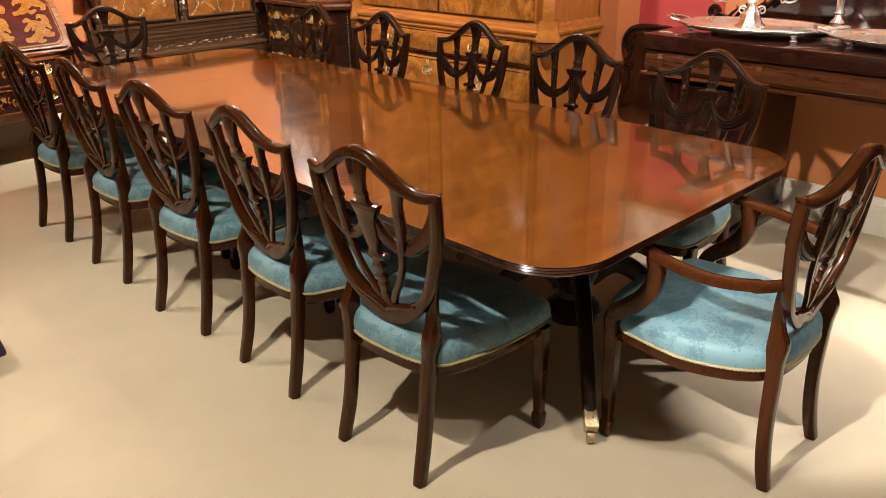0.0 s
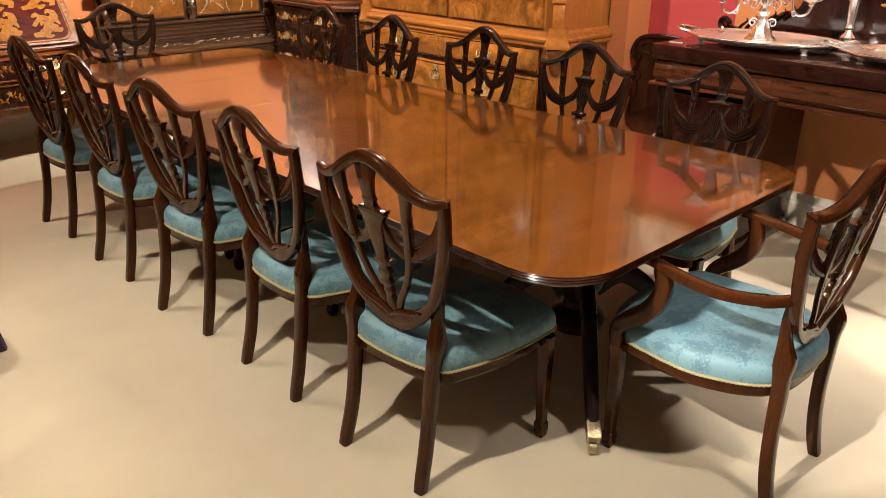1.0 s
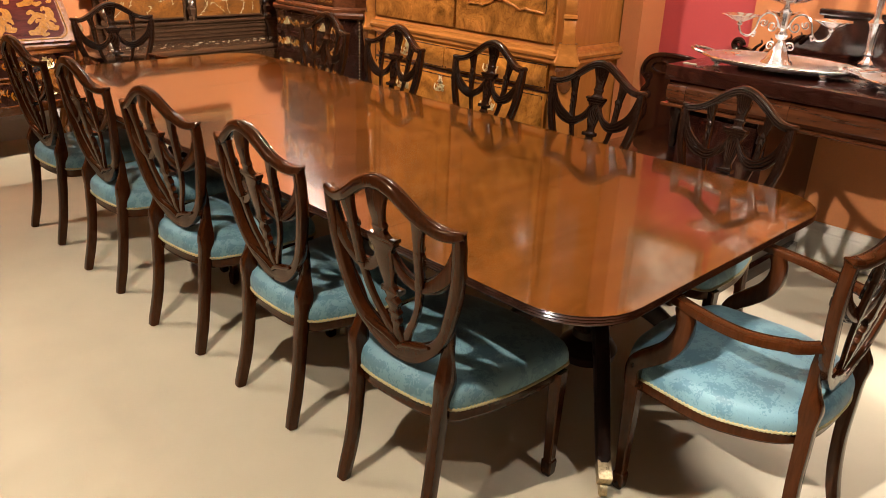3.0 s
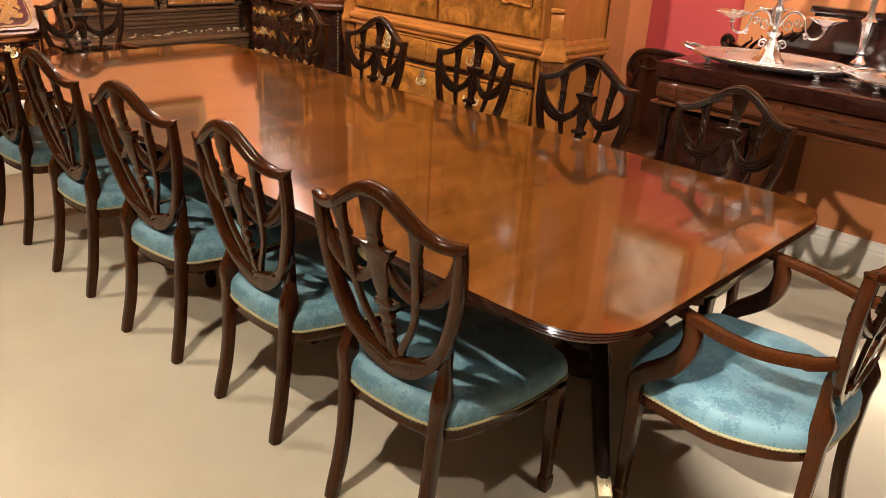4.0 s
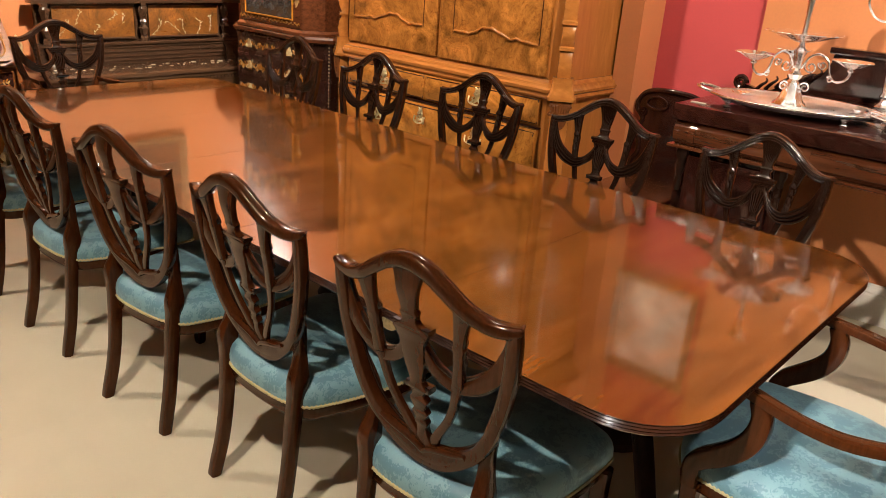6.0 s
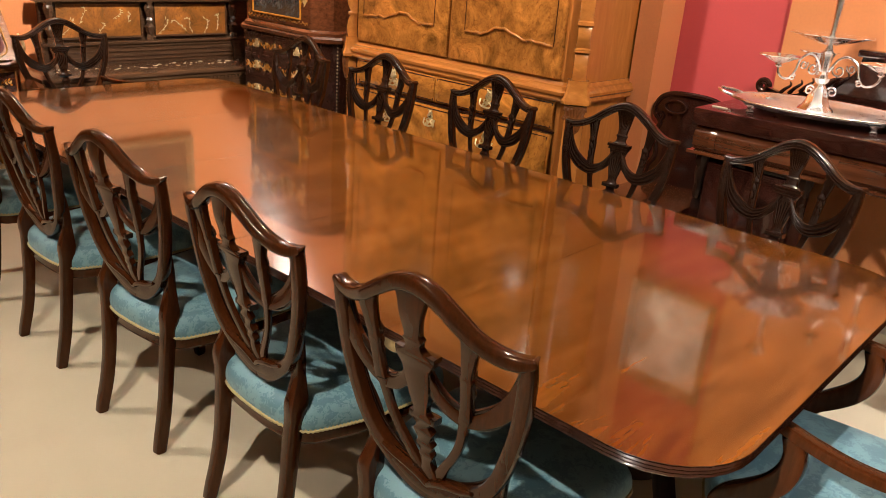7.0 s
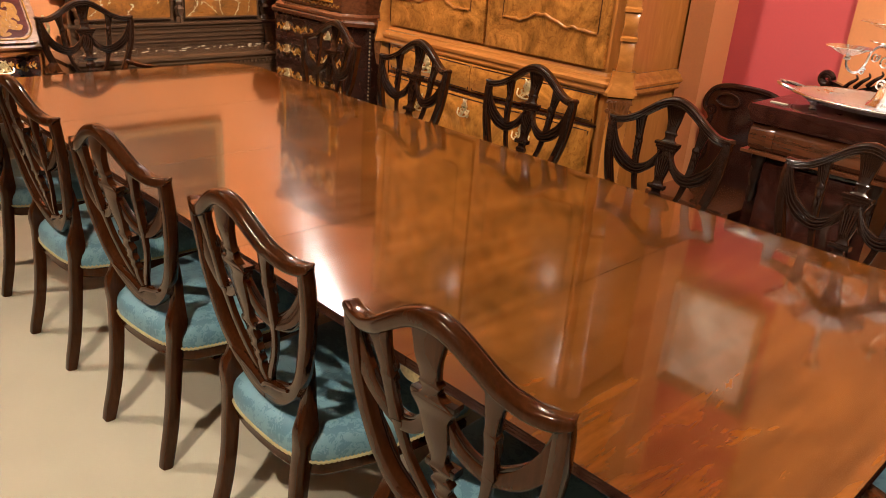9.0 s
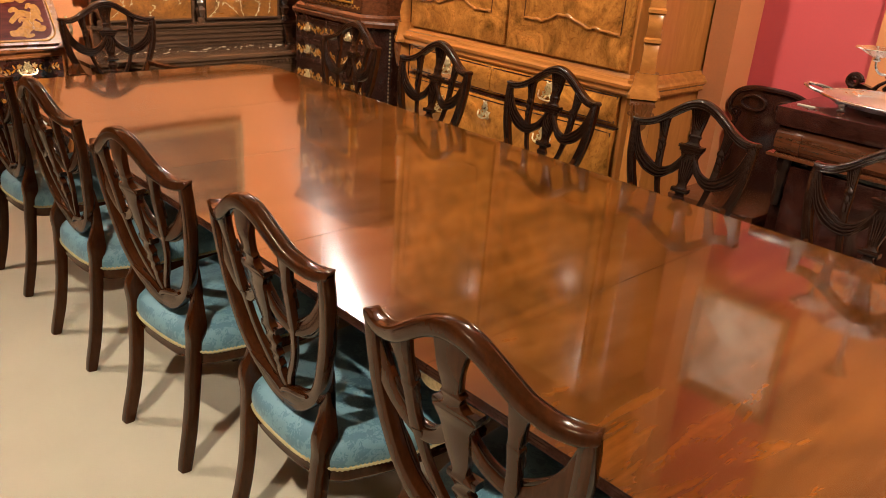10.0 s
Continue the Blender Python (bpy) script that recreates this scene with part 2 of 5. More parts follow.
def canvas_mat(name, low, high):
    m, N, L, b = nodes_of(name)
    f = noise_tex(N, L, mapped(N, L, (1, 1.2, 2.2)), 3.2, 6, 0.6, 0.7)
    L.new(ramp(N, L, f, [(0.3, low), (0.5, tone(high, 0.7)), (0.7, high)]), b.inputs["Base Color"])
    b.inputs["Roughness"].default_value = 0.45
    return m


CANVAS_PALE = canvas_mat("pale_landscape_canvas", (0.40, 0.32, 0.22), (0.86, 0.80, 0.68))
CANVAS_DARK = canvas_mat("dark_landscape_canvas", (0.03, 0.022, 0.015), (0.11, 0.075, 0.045))

# ---------------------------------------------------------------- mesh helpers


def finish(bm, smooth=True, angle=0.6):
    bmesh.ops.recalc_face_normals(bm, faces=bm.faces)
    for f in bm.faces:
        f.smooth = smooth
    if smooth:
        for e in bm.edges:
            if len(e.link_faces) == 2 and e.calc_face_angle(0) > angle:
                e.smooth = False


def part(name, bm, material, parent=None, label="", smooth=True, angle=0.6, **tags):
    """One mesh object, under a thing or part, or on its own."""
    finish(bm, smooth, angle)
    me = bpy.data.meshes.new(name)
    bm.to_mesh(me)
    bm.free()
    me.materials.append(material)
    ob = new(name, me)
    if parent:
        ob.parent = parent
    if label or tags:
        tagged(ob, label, **tags)
    return ob


def thing(name, at, label, category, group="", rz=0.0, kind=""):
    ob = new(name)
    ob.matrix_world = pose(*at, 0, 0, rz)
    return tagged(ob, label, category, group, kind)


def box(x0, x1, y0, y1, z0, z1, bevel=0.0, bm=None):
    own = bm is None
    b = bmesh.new()
    vs = [b.verts.new((x, y, z)) for x in (x0, x1) for y in (y0, y1) for z in (z0, z1)]
    for f in ((0, 1, 3, 2), (4, 6, 7, 5), (0, 4, 5, 1), (2, 3, 7, 6), (0, 2, 6, 4), (1, 5, 7, 3)):
        b.faces.new([vs[i] for i in f])
    if bevel:
        bmesh.ops.recalc_face_normals(b, faces=b.faces)
        bmesh.ops.bevel(b, geom=b.edges[:], offset=bevel, segments=2, profile=0.6, affect="EDGES")
    if own:
        return b
    join(bm, b)
    return bm


def join(bm, other):
    me = bpy.data.meshes.new("join")
    other.to_mesh(me)
    other.free()
    bm.from_mesh(me)
    bpy.data.meshes.remove(me)
    return bm


def smooth_path(pts, n=6):
    """Points of any size, run through by a smooth curve."""
    pts = [np.array(p, float) for p in pts]
    out = []
    for i in range(len(pts) - 1):
        p0, p1, p2, p3 = pts[max(i - 1, 0)], pts[i], pts[i + 1], pts[min(i + 2, len(pts) - 1)]
        for k in range(n):
            t = k / n
            out.append(0.5 * (2 * p1 + (p2 - p0) * t + (2 * p0 - 5 * p1 + 4 * p2 - p3) * t * t + (3 * p1 - p0 - 3 * p2 + p3) * t ** 3))
    out.append(pts[-1])
    return out


def round_rect(w, h, r=0.35, seg=2):
    """A rectangle's outline, w by h, with rounded corners."""
    rr = r * min(w, h)
    out = []
    for cx, cy, a0 in ((w / 2 - rr, h / 2 - rr, 0), (-w / 2 + rr, h / 2 - rr, 90), (-w / 2 + rr, -h / 2 + rr, 180), (w / 2 - rr, -h / 2 + rr, 270)):
        for k in range(seg + 1):
            a = radians(a0 + 90 * k / seg)
            out.append((cx + rr * math.cos(a), cy + rr * math.sin(a)))
    return out


def loft(rings, bm=None, caps=True, closed=False):
    """A skin over rings of equally many points."""
    bm = bm or bmesh.new()
    rows = [[bm.verts.new(p) for p in r] for r in rings]
    n = len(rows[0])
    pairs = list(zip(rows, rows[1:])) + ([(rows[-1], rows[0])] if closed else [])
    for a, b in pairs:
        for i in range(n):
            bm.faces.new((a[i], a[(i + 1) % n], b[(i + 1) % n], b[i]))
    if caps and not closed:
        bm.faces.new(rows[0])
        bm.faces.new(rows[-1])
    return bm


def sweep(path, size, side=(1, 0, 0), bm=None, r=0.35, seg=2, closed=False, wob=None):
    """A bar along a path of 3D points. size: (width along side, depth) or a list of them, one a point."""
    P = [Vector(p) for p in path]
    n = len(P)
    sizes = size if isinstance(size, list) else [size] * n
    rings = []
    for i, p in enumerate(P):
        if closed:
            t = (P[(i + 1) % n] - P[i - 1]).normalized()
        else:
            t = (P[min(i + 1, n - 1)] - P[max(i - 1, 0)]).normalized()
        s = Vector(side) if not callable(side) else Vector(side(i))
        s = (s - s.dot(t) * t)
        s = s.normalized() if s.length > 1e-4 else t.orthogonal().normalized()
        u = t.cross(s)
        rings.append([p + s * a + u * b for a, b in round_rect(sizes[i][0], sizes[i][1], r, seg)])
    return loft(rings, bm, closed=closed)


def tube(path, radius, bm=None, seg=8, closed=False):
    n = len(path)
    rad = radius if isinstance(radius, list) else [radius] * n
    P = [Vector(p) for p in path]
    rings, s = [], None
    for i, p in enumerate(P):
        t = ((P[(i + 1) % n] - P[i - 1]) if closed else (P[min(i + 1, n - 1)] - P[max(i - 1, 0)])).normalized()
        s = t.orthogonal().normalized() if s is None else (s - s.dot(t) * t).normalized()
        u = t.cross(s)
        rings.append([p + (s * math.cos(6.2832 * k / seg) + u * math.sin(6.2832 * k / seg)) * rad[i] for k in range(seg)])
    return loft(rings, bm, closed=closed)


def lathe(profile, at=(0, 0, 0), seg=24, bm=None, wave=None, sx=1.0, sy=1.0):
    """A turned form from (radius, height) pairs. wave(angle, index) scales the radius."""
    rings = []
    for j, (r, z) in enumerate(profile):
        ring = []
        for k in range(seg):
            a = 2 * math.pi * k / seg
            q = r * (wave(a, j) if wave else 1.0)
            ring.append((at[0] + q * math.cos(a) * sx, at[1] + q * math.sin(a) * sy, at[2] + z))
        rings.append(ring)
    return loft(rings, bm)


def inset(outline, d):
    """The outline moved inwards by d; it runs counter-clockwise."""
    n, out = len(outline), []
    for i in range(n):
        a, p, b = (np.array(outline[j % n], float) for j in (i - 1, i, i + 1))
        u, v = p - a, b - p
        u, v = u / (np.linalg.norm(u) + 1e-9), v / (np.linalg.norm(v) + 1e-9)
        nrm = np.array([-u[1] - v[1], u[0] + v[0]])
        nrm = nrm / (np.linalg.norm(nrm) + 1e-9)
        k = max(0.4, float(nrm @ np.array([-u[1], u[0]])))
        out.append(tuple(p + nrm * d / k))
    return out


def turned(bm, m):
    bmesh.ops.transform(bm, matrix=m, verts=bm.verts)
    return bm

# ---------------------------------------------------------------- the room
X0, X1, Y0, Y1 = -6.0, 2.20, -5.0, 5.62
part("floor", box(X0 - 0.2, X1 + 0.5, Y0 - 0.2, Y1 + 0.2, -0.12, 0.0), FLOOR_MAT, None, "cream fitted carpet, mottled partly to suggest dappled light", False, category="floor", kind="structure")
part("ceiling", box(X0 - 0.2, X1 + 0.5, Y0 - 0.2, Y1 + 0.2, CEIL, CEIL + 0.12), CEILING_MAT, None, "plain off-white painted ceiling", False, category="ceiling", kind="structure")
RED_Y0, RED_Y1 = 1.24, 1.81
part("wall_east", box(X1 - 0.03, X1 + 0.15, Y0, RED_Y0, 0, CEIL), ORANGE, None, "terracotta orange painted wall behind the sideboard", False, category="wall", kind="structure")
part("wall_east_far", box(X1, X1 + 0.15, RED_Y1 + 0.13, Y1, 0, CEIL), ORANGE, None, "terracotta orange painted wall behind the armoire", False, category="wall", kind="structure")
part("wall_pier", box(1.96, X1 + 0.15, RED_Y1, RED_Y1 + 0.13, 0, CEIL), ORANGE, None, "narrow terracotta painted wall pier", False, category="wall", kind="structure")
part("wall_red", box(X1, X1 + 0.15, RED_Y0, RED_Y1, 0, CEIL), RED, None, "crimson painted strip of wall", False, category="wall", kind="structure")
part("wall_north", box(X0, X1 + 0.15, Y1, Y1 + 0.15, 0, CEIL), ORANGE, None, "terracotta orange painted end wall", False, category="wall", kind="structure")
# unseen west and south walls, cream as reflectors for fill
part("wall_west", box(X0 - 0.15, X0, Y0, Y1, 0, CEIL), CREAM_BOUNCE, None, "unseen wall closing the room, cream to bounce neutral fill", False, category="wall", kind="structure")
part("wall_south", box(X0, X1 + 0.15, Y0 - 0.15, Y0, 0, CEIL), CREAM_BOUNCE, None, "unseen wall closing the room, cream to bounce neutral fill", False, category="wall", kind="structure")


def skirting(length):
    """A moulded skirting board along local x, its back at y = 0, facing -y."""
    prof = [(0, 0), (-0.022, 0), (-0.022, 0.145), (-0.018, 0.155), (-0.020, 0.165), (-0.012, 0.185), (-0.008, 0.20), (0, 0.205)]
    return loft([[(x, y, z) for y, z in prof] for x in (0, length)])


for nm, at, rz, ln in (("baseboard", (X1 - 0.03, RED_Y0, 0), -90, RED_Y0 - Y0), ("baseboard", (X1, RED_Y1, 0), -90, RED_Y1 - RED_Y0), ("baseboard", (X1, Y1, 0), -90, Y1 - RED_Y1 - 0.13), ("baseboard", (X0, Y1, 0), 0, X1 - X0)):
    ob = part(nm, skirting(ln), WHITE, None, "white painted moulded skirting board", False, category="skirting board", kind="structure")
    ob.matrix_world = pose(*at, 0, 0, rz)

# ---------------------------------------------------------------- the dining table
TX0, TX1, TY0, TY1, TOP = -0.72, 0.76, 0.15, 4.17, 0.76
SEAMS = [TY0, 0.98, 1.70, 2.50, 3.23, TY1]


def table_outline(y0, y1, r0, r1):
    """Outline of one section of the top, rounded at its outer end."""
    out = []

    def corner(cx, cy, r, a0):
        for k in range(9):
            a = radians(a0 + 90 * k / 8)
            out.append((cx + r * math.cos(a), cy + r * math.sin(a)))
    for cx, cy, r, a0 in ((TX0, y0, r0, 180), (TX1, y0, r0, 270), (TX1, y1, r1, 0), (TX0, y1, r1, 90)):
        if r:
            corner(cx + (r if cx == TX0 else -r), cy + (r if cy == y0 else -r), r, a0)
        else:
            out.append((cx, cy))
    return out


def table_section(y0, y1, r0, r1):
    o = table_outline(y0 + 0.0003, y1 - 0.0003, r0, r1)
    rings = [[(*p, z) for p in inset(o, d)] for d, z in ((0.0, 0.7590), (0.0028, 0.7545), (0.0, 0.7505), (0.0028, 0.7465), (0.0, 0.7425), (0.0028, 0.7385), (0.0, 0.735), (0.004, 0.730))]
    rings.insert(0, [(*p, TOP) for p in inset(o, 0.0009)])
    return rings


table = thing("dining_table", (0, 0, 0), "long polished mahogany pedestal dining table with leaves fitted", "dining table")
for i, (y0, y1) in enumerate(zip(SEAMS, SEAMS[1:])):
    rings = table_section(y0, y1, 0.21 if i == 0 else 0, 0.21 if i == 4 else 0)
    leaf = part("table_leaf" if 0 < i < 4 else "table_end", loft(rings), TABLE_WOOD, table, "glossy figured mahogany with a reeded edge", angle=0.3)
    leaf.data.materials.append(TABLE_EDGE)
    uv = leaf.data.uv_layers.new(name="across")
    for lp in leaf.data.loops:
        co = leaf.data.vertices[lp.vertex_index].co
        uv.data[lp.index].uv = (co.y, -co.x)
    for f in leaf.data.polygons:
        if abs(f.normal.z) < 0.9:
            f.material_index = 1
for side, x in (("apron", TX0 + 0.17), ("apron", TX1 - 0.19)):
    part(side, box(x, x + 0.022, TY0 + 0.28, TY1 - 0.28, 0.655, 0.73, 0.003), TABLE_EDGE, table)
for y in (TY0 + 0.27, TY1 - 0.29):
    part("apron", box(TX0 + 0.17, TX1 - 0.17, y, y + 0.022, 0.655, 0.73, 0.003), TABLE_EDGE, table)


def pedestal(cx, cy, mirror=False):
    col = part("pedestal_column", lathe([(0.10, 0.20), (0.11, 0.235), (0.095, 0.26), (0.06, 0.285), (0.055, 0.31), (0.085, 0.37), (0.095, 0.42), (0.075, 0.48), (0.05, 0.53), (0.048, 0.58), (0.07, 0.61), (0.07, 0.63), (0.05, 0.65), (0.05, 0.70)], (cx, cy, 0)), DARK_LEG, table)
    part("pedestal_block", box(cx - 0.24, cx + 0.24, cy - 0.16, cy + 0.16, 0.69, 0.73, 0.006), DARK_LEG, table)
    for sx in (-1, 1):
        for sy in (-1, 1):
            ex, ey = cx + sx * 0.37, cy + sy * 0.36
            d = Vector((sx * 0.37, sy * 0.36, 0))
            path = smooth_path([Vector((cx, cy, 0)) + d * k + Vector((0, 0, z)) for k, z in ((0.10, 0.36), (0.28, 0.415), (0.48, 0.36), (0.72, 0.22), (0.90, 0.115), (0.985, 0.075))], 5)
            side = d.cross(Vector((0, 0, 1))).normalized()
            n = len(path)
            leg = part("pedestal_leg", sweep(path, [(0.058 - 0.018 * i / n, 0.082 - 0.040 * i / n) for i in range(n)], side, r=0.25), DARK_LEG, table, "dark sabre leg with a reeded top")
            cap = turned(box(-0.022, 0.022, -0.035, 0.03, -0.024, 0.024, 0.004), Matrix.Translation((ex, ey, 0.075)) @ Matrix.Rotation(math.atan2(d.y, d.x) - math.pi / 2, 4, "Z") @ Matrix.Rotation(-0.5, 4, "X"))
            cast = part("castor", cap, BRASS, leg, "brass box castor cap")
            wheel = bmesh.new()
            bmesh.ops.create_cone(wheel, cap_ends=True, segments=16, radius1=0.024, radius2=0.024, depth=0.022, matrix=Matrix.Translation((ex + d.x * 0.02, ey + d.y * 0.02, 0.024)) @ Matrix.Rotation(math.atan2(d.y, d.x) + math.pi / 2, 4, "Z") @ Matrix.Rotation(math.pi / 2, 4, "Y"))
            part("wheel", wheel, BRASS, leg)


pedestal(0.02, 0.64)
pedestal(0.02, 1.98)
pedestal(0.02, 3.68)
for y in SEAMS[1:5]:
    for x in (TX0 + 0.04, TX1 - 0.04):
        part("leaf_clip", box(x - 0.012, x + 0.012, y - 0.035, y + 0.035, 0.718, 0.731, 0.003), BRASS, table, "brass leaf clip")

clip = turned(lathe([(0.030, 0.0), (0.034, 0.002), (0.034, 0.005), (0.030, 0.007)], seg=20, sx=0.62), Matrix.Translation((TX0 + 0.022, 0.98, 0.712)) @ Matrix.Rotation(-math.pi / 2, 4, "Y"))
part("leaf_clip", clip, BRASS, table, "brass leaf clip")

# ---------------------------------------------------------------- the chairs
# Local frame: the middle of the back feet on the floor, y to the front.


def back_y(x, z):
    """Depth of the curved and leaning back at a height."""
    k = min(1.0, max(0.0, (z - 0.50) / 0.46))
    return 0.086 - 0.052 * k - 0.060 * k * (1 - min(1.0, (x / 0.262) ** 2))


def back_bar(pts, width, thick=0.018, n=6, r=0.4, dy=0.0, bm=None, slim=0.88, seg=2):
    """A bar in the curved plane of the back, along points (x, z) or (x, z, width)."""
    full = [(p[0], p[1], p[2] if len(p) > 2 else width) for p in pts]
    run = smooth_path(full, n)
    path = [(x, back_y(x, z) + dy, z) for x, z, _ in run]
    return sweep(path, [(thick, max(0.004, w * slim)) for _, _, w in run], (0, 1, 0), r=r, bm=bm, seg=seg)


def seat_outline(wb, wf, depth, full=False):
    """Seat plan, counter-clockwise: back, sides and bowed front; a full one swells at the sides."""
    half = [(0.0, 0.046), (0.08, 0.049), (0.14, 0.060), (wb, 0.088), (wb + 0.026, 0.140), (wb + (wf - wb) * 0.76, 0.26), (wf - 0.003, 0.39), (wf, depth - 0.088),
            (wf - 0.008, depth - 0.056), (wf - 0.040, depth - 0.036), (wf * 0.5, depth - 0.009), (0.0, depth)]
    if full:
        half = [(0.0, 0.046), (0.08, 0.050), (0.14, 0.064), (wb, 0.102), (wb + 0.050, 0.168), (wf - 0.002, 0.265), (wf, 0.34), (wf - 0.010, 0.43), (wf - 0.022, depth - 0.088),
                (wf - 0.032, depth - 0.062), (wf - 0.060, depth - 0.042), (wf * 0.5, depth - 0.010), (0.0, depth)]
    h = [tuple(p) for p in smooth_path(half, 4)]
    return h + [(-x, y) for x, y in h[-2:0:-1]]


def seat_ring(o, k, z, c):
    return [(c[0] + (x - c[0]) * k, c[1] + (y - c[1]) * k, z) for x, y in o]


def build_chair(name, label, wf=0.280, depth=0.590, arms=False, group="", lift=0.0):
    ch = thing(name, (0, 0, 0), label, "armchair" if arms else "chair", group)
    wb = 0.200
    o = seat_outline(wb, wf, depth, arms)
    c = (0, depth * 0.54)
    part("seat", loft([seat_ring(o, k, z, c) for k, z in ((0.985, 0.394), (1.0, 0.400), (1.010, 0.415), (1.009, 0.432), (0.996, 0.449), (0.968, 0.463), (0.92, 0.473), (0.84, 0.481), (0.70, 0.488), (0.52, 0.493), (0.30, 0.496), (0.05, 0.497))]), DAMASK, ch, "teal silk damask stuffed seat", angle=1.2)
    part("seat_rail", loft([seat_ring(o, k, z, c) for k, z in ((0.93, 0.358), (0.978, 0.359), (0.990, 0.366), (0.984, 0.376), (0.998, 0.396), (0.9, 0.398))]), CHAIR_WOOD, ch, angle=0.5)
    # gimp: a plaited edge that stops at the back posts
    n = len(o)
    fine = []
    for i in range(n):
        a, b = np.array(o[i]), np.array(o[(i + 1) % n])
        m = max(2, int(np.linalg.norm(b - a) / 0.0052))
        for k in range(m):
            fine.append(a + (b - a) * k / m)
    ring = [((c[0] + (p[0] - c[0]) * 1.008), c[1] + (p[1] - c[1]) * 1.008, 0.404 + (0.0026 if i % 2 else -0.0026)) for i, p in enumerate(fine)]
    part("gimp_trim", tube(ring, [0.0056 if i % 2 else 0.0042 for i in range(len(ring))], seg=5, closed=True), GIMP, ch, "gold and green woven gimp braid", angle=1.5)
    # legs: the back ones sweep rearwards, splay and rise through a knee into the shield
    for s in (-1, 1):
        path = smooth_path([(s * 0.176, 0.004, 0.0), (s * 0.174, 0.013, 0.04), (s * 0.170, 0.034, 0.13), (s * 0.168, 0.051, 0.24), (s * 0.170, 0.062, 0.36), (s * 0.174, 0.068, 0.43), (s * 0.178, 0.073, 0.487), (s * 0.174, 0.081, 0.53), (s * 0.171, 0.085, 0.57), (s * 0.176, 0.082, 0.615), (s * 0.187, 0.074, 0.66), (s * 0.199, 0.068, 0.70)], 4)
        wide = smooth_path([(0.0, 0.033, 0.034), (0.04, 0.035, 0.037), (0.13, 0.035, 0.039), (0.24, 0.035, 0.039), (0.36, 0.037, 0.042), (0.43, 0.039, 0.044), (0.487, 0.041, 0.057), (0.525, 0.035, 0.041), (0.57, 0.031, 0.030), (0.615, 0.030, 0.028), (0.66, 0.026, 0.025), (0.70, 0.016, 0.016)], 4)
        part("back_leg", sweep(path, [(w, d) for _, w, d in wide], (1, 0, 0), r=0.16), CHAIR_WOOD, ch)
        fx, fy = s * (wf - 0.006), depth - 0.100
        rings = [[(fx + a, fy + b, z) for a, b in round_rect(w, w, 0.12, 1)] for w, z in ((0.028, 0.0), (0.036, 0.010), (0.040, 0.045), (0.039, 0.056), (0.031, 0.060), (0.031, 0.066), (0.043, 0.34), (0.046, 0.392))]
        part("front_leg", loft(rings), CHAIR_WOOD, ch, "square tapered leg with spade foot", angle=0.4)
    # shield
    crest = [(0.2555, 0.9455, 0.008), (0.2525, 0.946, 0.022), (0.243, 0.942, 0.028), (0.222, 0.937, 0.033), (0.188, 0.939, 0.034), (0.145, 0.955, 0.036), (0.103, 0.982, 0.038), (0.062, 1.008, 0.040), (0.028, 1.022, 0.042)]
    part("crest_rail", back_bar([(-x, z, w) for x, z, w in crest] + [(0.0, 1.026, 0.044)] + crest[::-1], 0.036, 0.034, 5, 0.30, seg=3), CHAIR_WOOD, ch, "serpentine moulded crest rail")
    for off in (0.009, -0.001, -0.011):
        part("crest_bead", back_bar([(-x, z + off, 0.007) for x, z, _ in crest[3:]] + [(0.0, 1.026 + off, 0.007)] + [(x, z + off, 0.007) for x, z, _ in crest[:2:-1]], 0.007, 0.009, 4, 0.45, 0.019), CHAIR_CARVING, ch)
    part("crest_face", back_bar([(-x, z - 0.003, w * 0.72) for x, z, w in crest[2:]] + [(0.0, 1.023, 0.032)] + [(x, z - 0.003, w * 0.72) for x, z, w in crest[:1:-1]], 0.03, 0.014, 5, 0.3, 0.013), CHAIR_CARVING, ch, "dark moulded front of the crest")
    # stepped tablet under the centre of the back
    for z, hw, w, th in ((0.872, 0.050, 0.011, 0.028), (0.860, 0.044, 0.012, 0.024), (0.848, 0.034, 0.011, 0.022)):
        part("tablet", back_bar([(-hw, z), (-hw * 0.5, z), (0.0, z), (hw * 0.5, z), (hw, z)], w, th, 2, 0.12, th / 2 - 0.008, slim=1.0), CHAIR_CARVING, ch, "carved stepped tablet")
    part("tablet", back_bar([(-0.034, 0.712), (0.0, 0.712), (0.034, 0.712)], 0.016, 0.028, 2, 0.2, 0.006, slim=1.0), CHAIR_CARVING, ch, "carved plinth block")
    for s in (-1, 1):
        for k, (z, w) in enumerate(((0.876, 0.034), (0.850, 0.026), (0.822, 0.022))):
            part("husk", back_bar([(s * 0.1235, z + 0.016, 0.008), (s * 0.1225, z + 0.004, w), (s * 0.1215, z - 0.008, w * 0.9), (s * 0.121, z - 0.012, 0.010)], w, 0.018, 2, 0.4, 0.009), CHAIR_CARVING, ch)
        stile = [(s * 0.2405, 0.940, 0.030), (s * 0.2405, 0.90, 0.033), (s * 0.2335, 0.82, 0.034), (s * 0.221, 0.755, 0.034), (s * 0.205, 0.70, 0.034), (s * 0.185, 0.645, 0.034), (s * 0.157, 0.598, 0.036), (s * 0.117, 0.560, 0.041), (s * 0.070, 0.530, 0.050), (s * 0.030, 0.514, 0.054), (0.0, 0.508, 0.050)]
        part("shield_stile", back_bar(stile, 0.030, 0.032, 5, 0.24, slim=1.0), CHAIR_WOOD, ch)
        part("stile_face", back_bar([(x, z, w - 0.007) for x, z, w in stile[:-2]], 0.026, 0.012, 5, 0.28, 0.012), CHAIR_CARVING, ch)
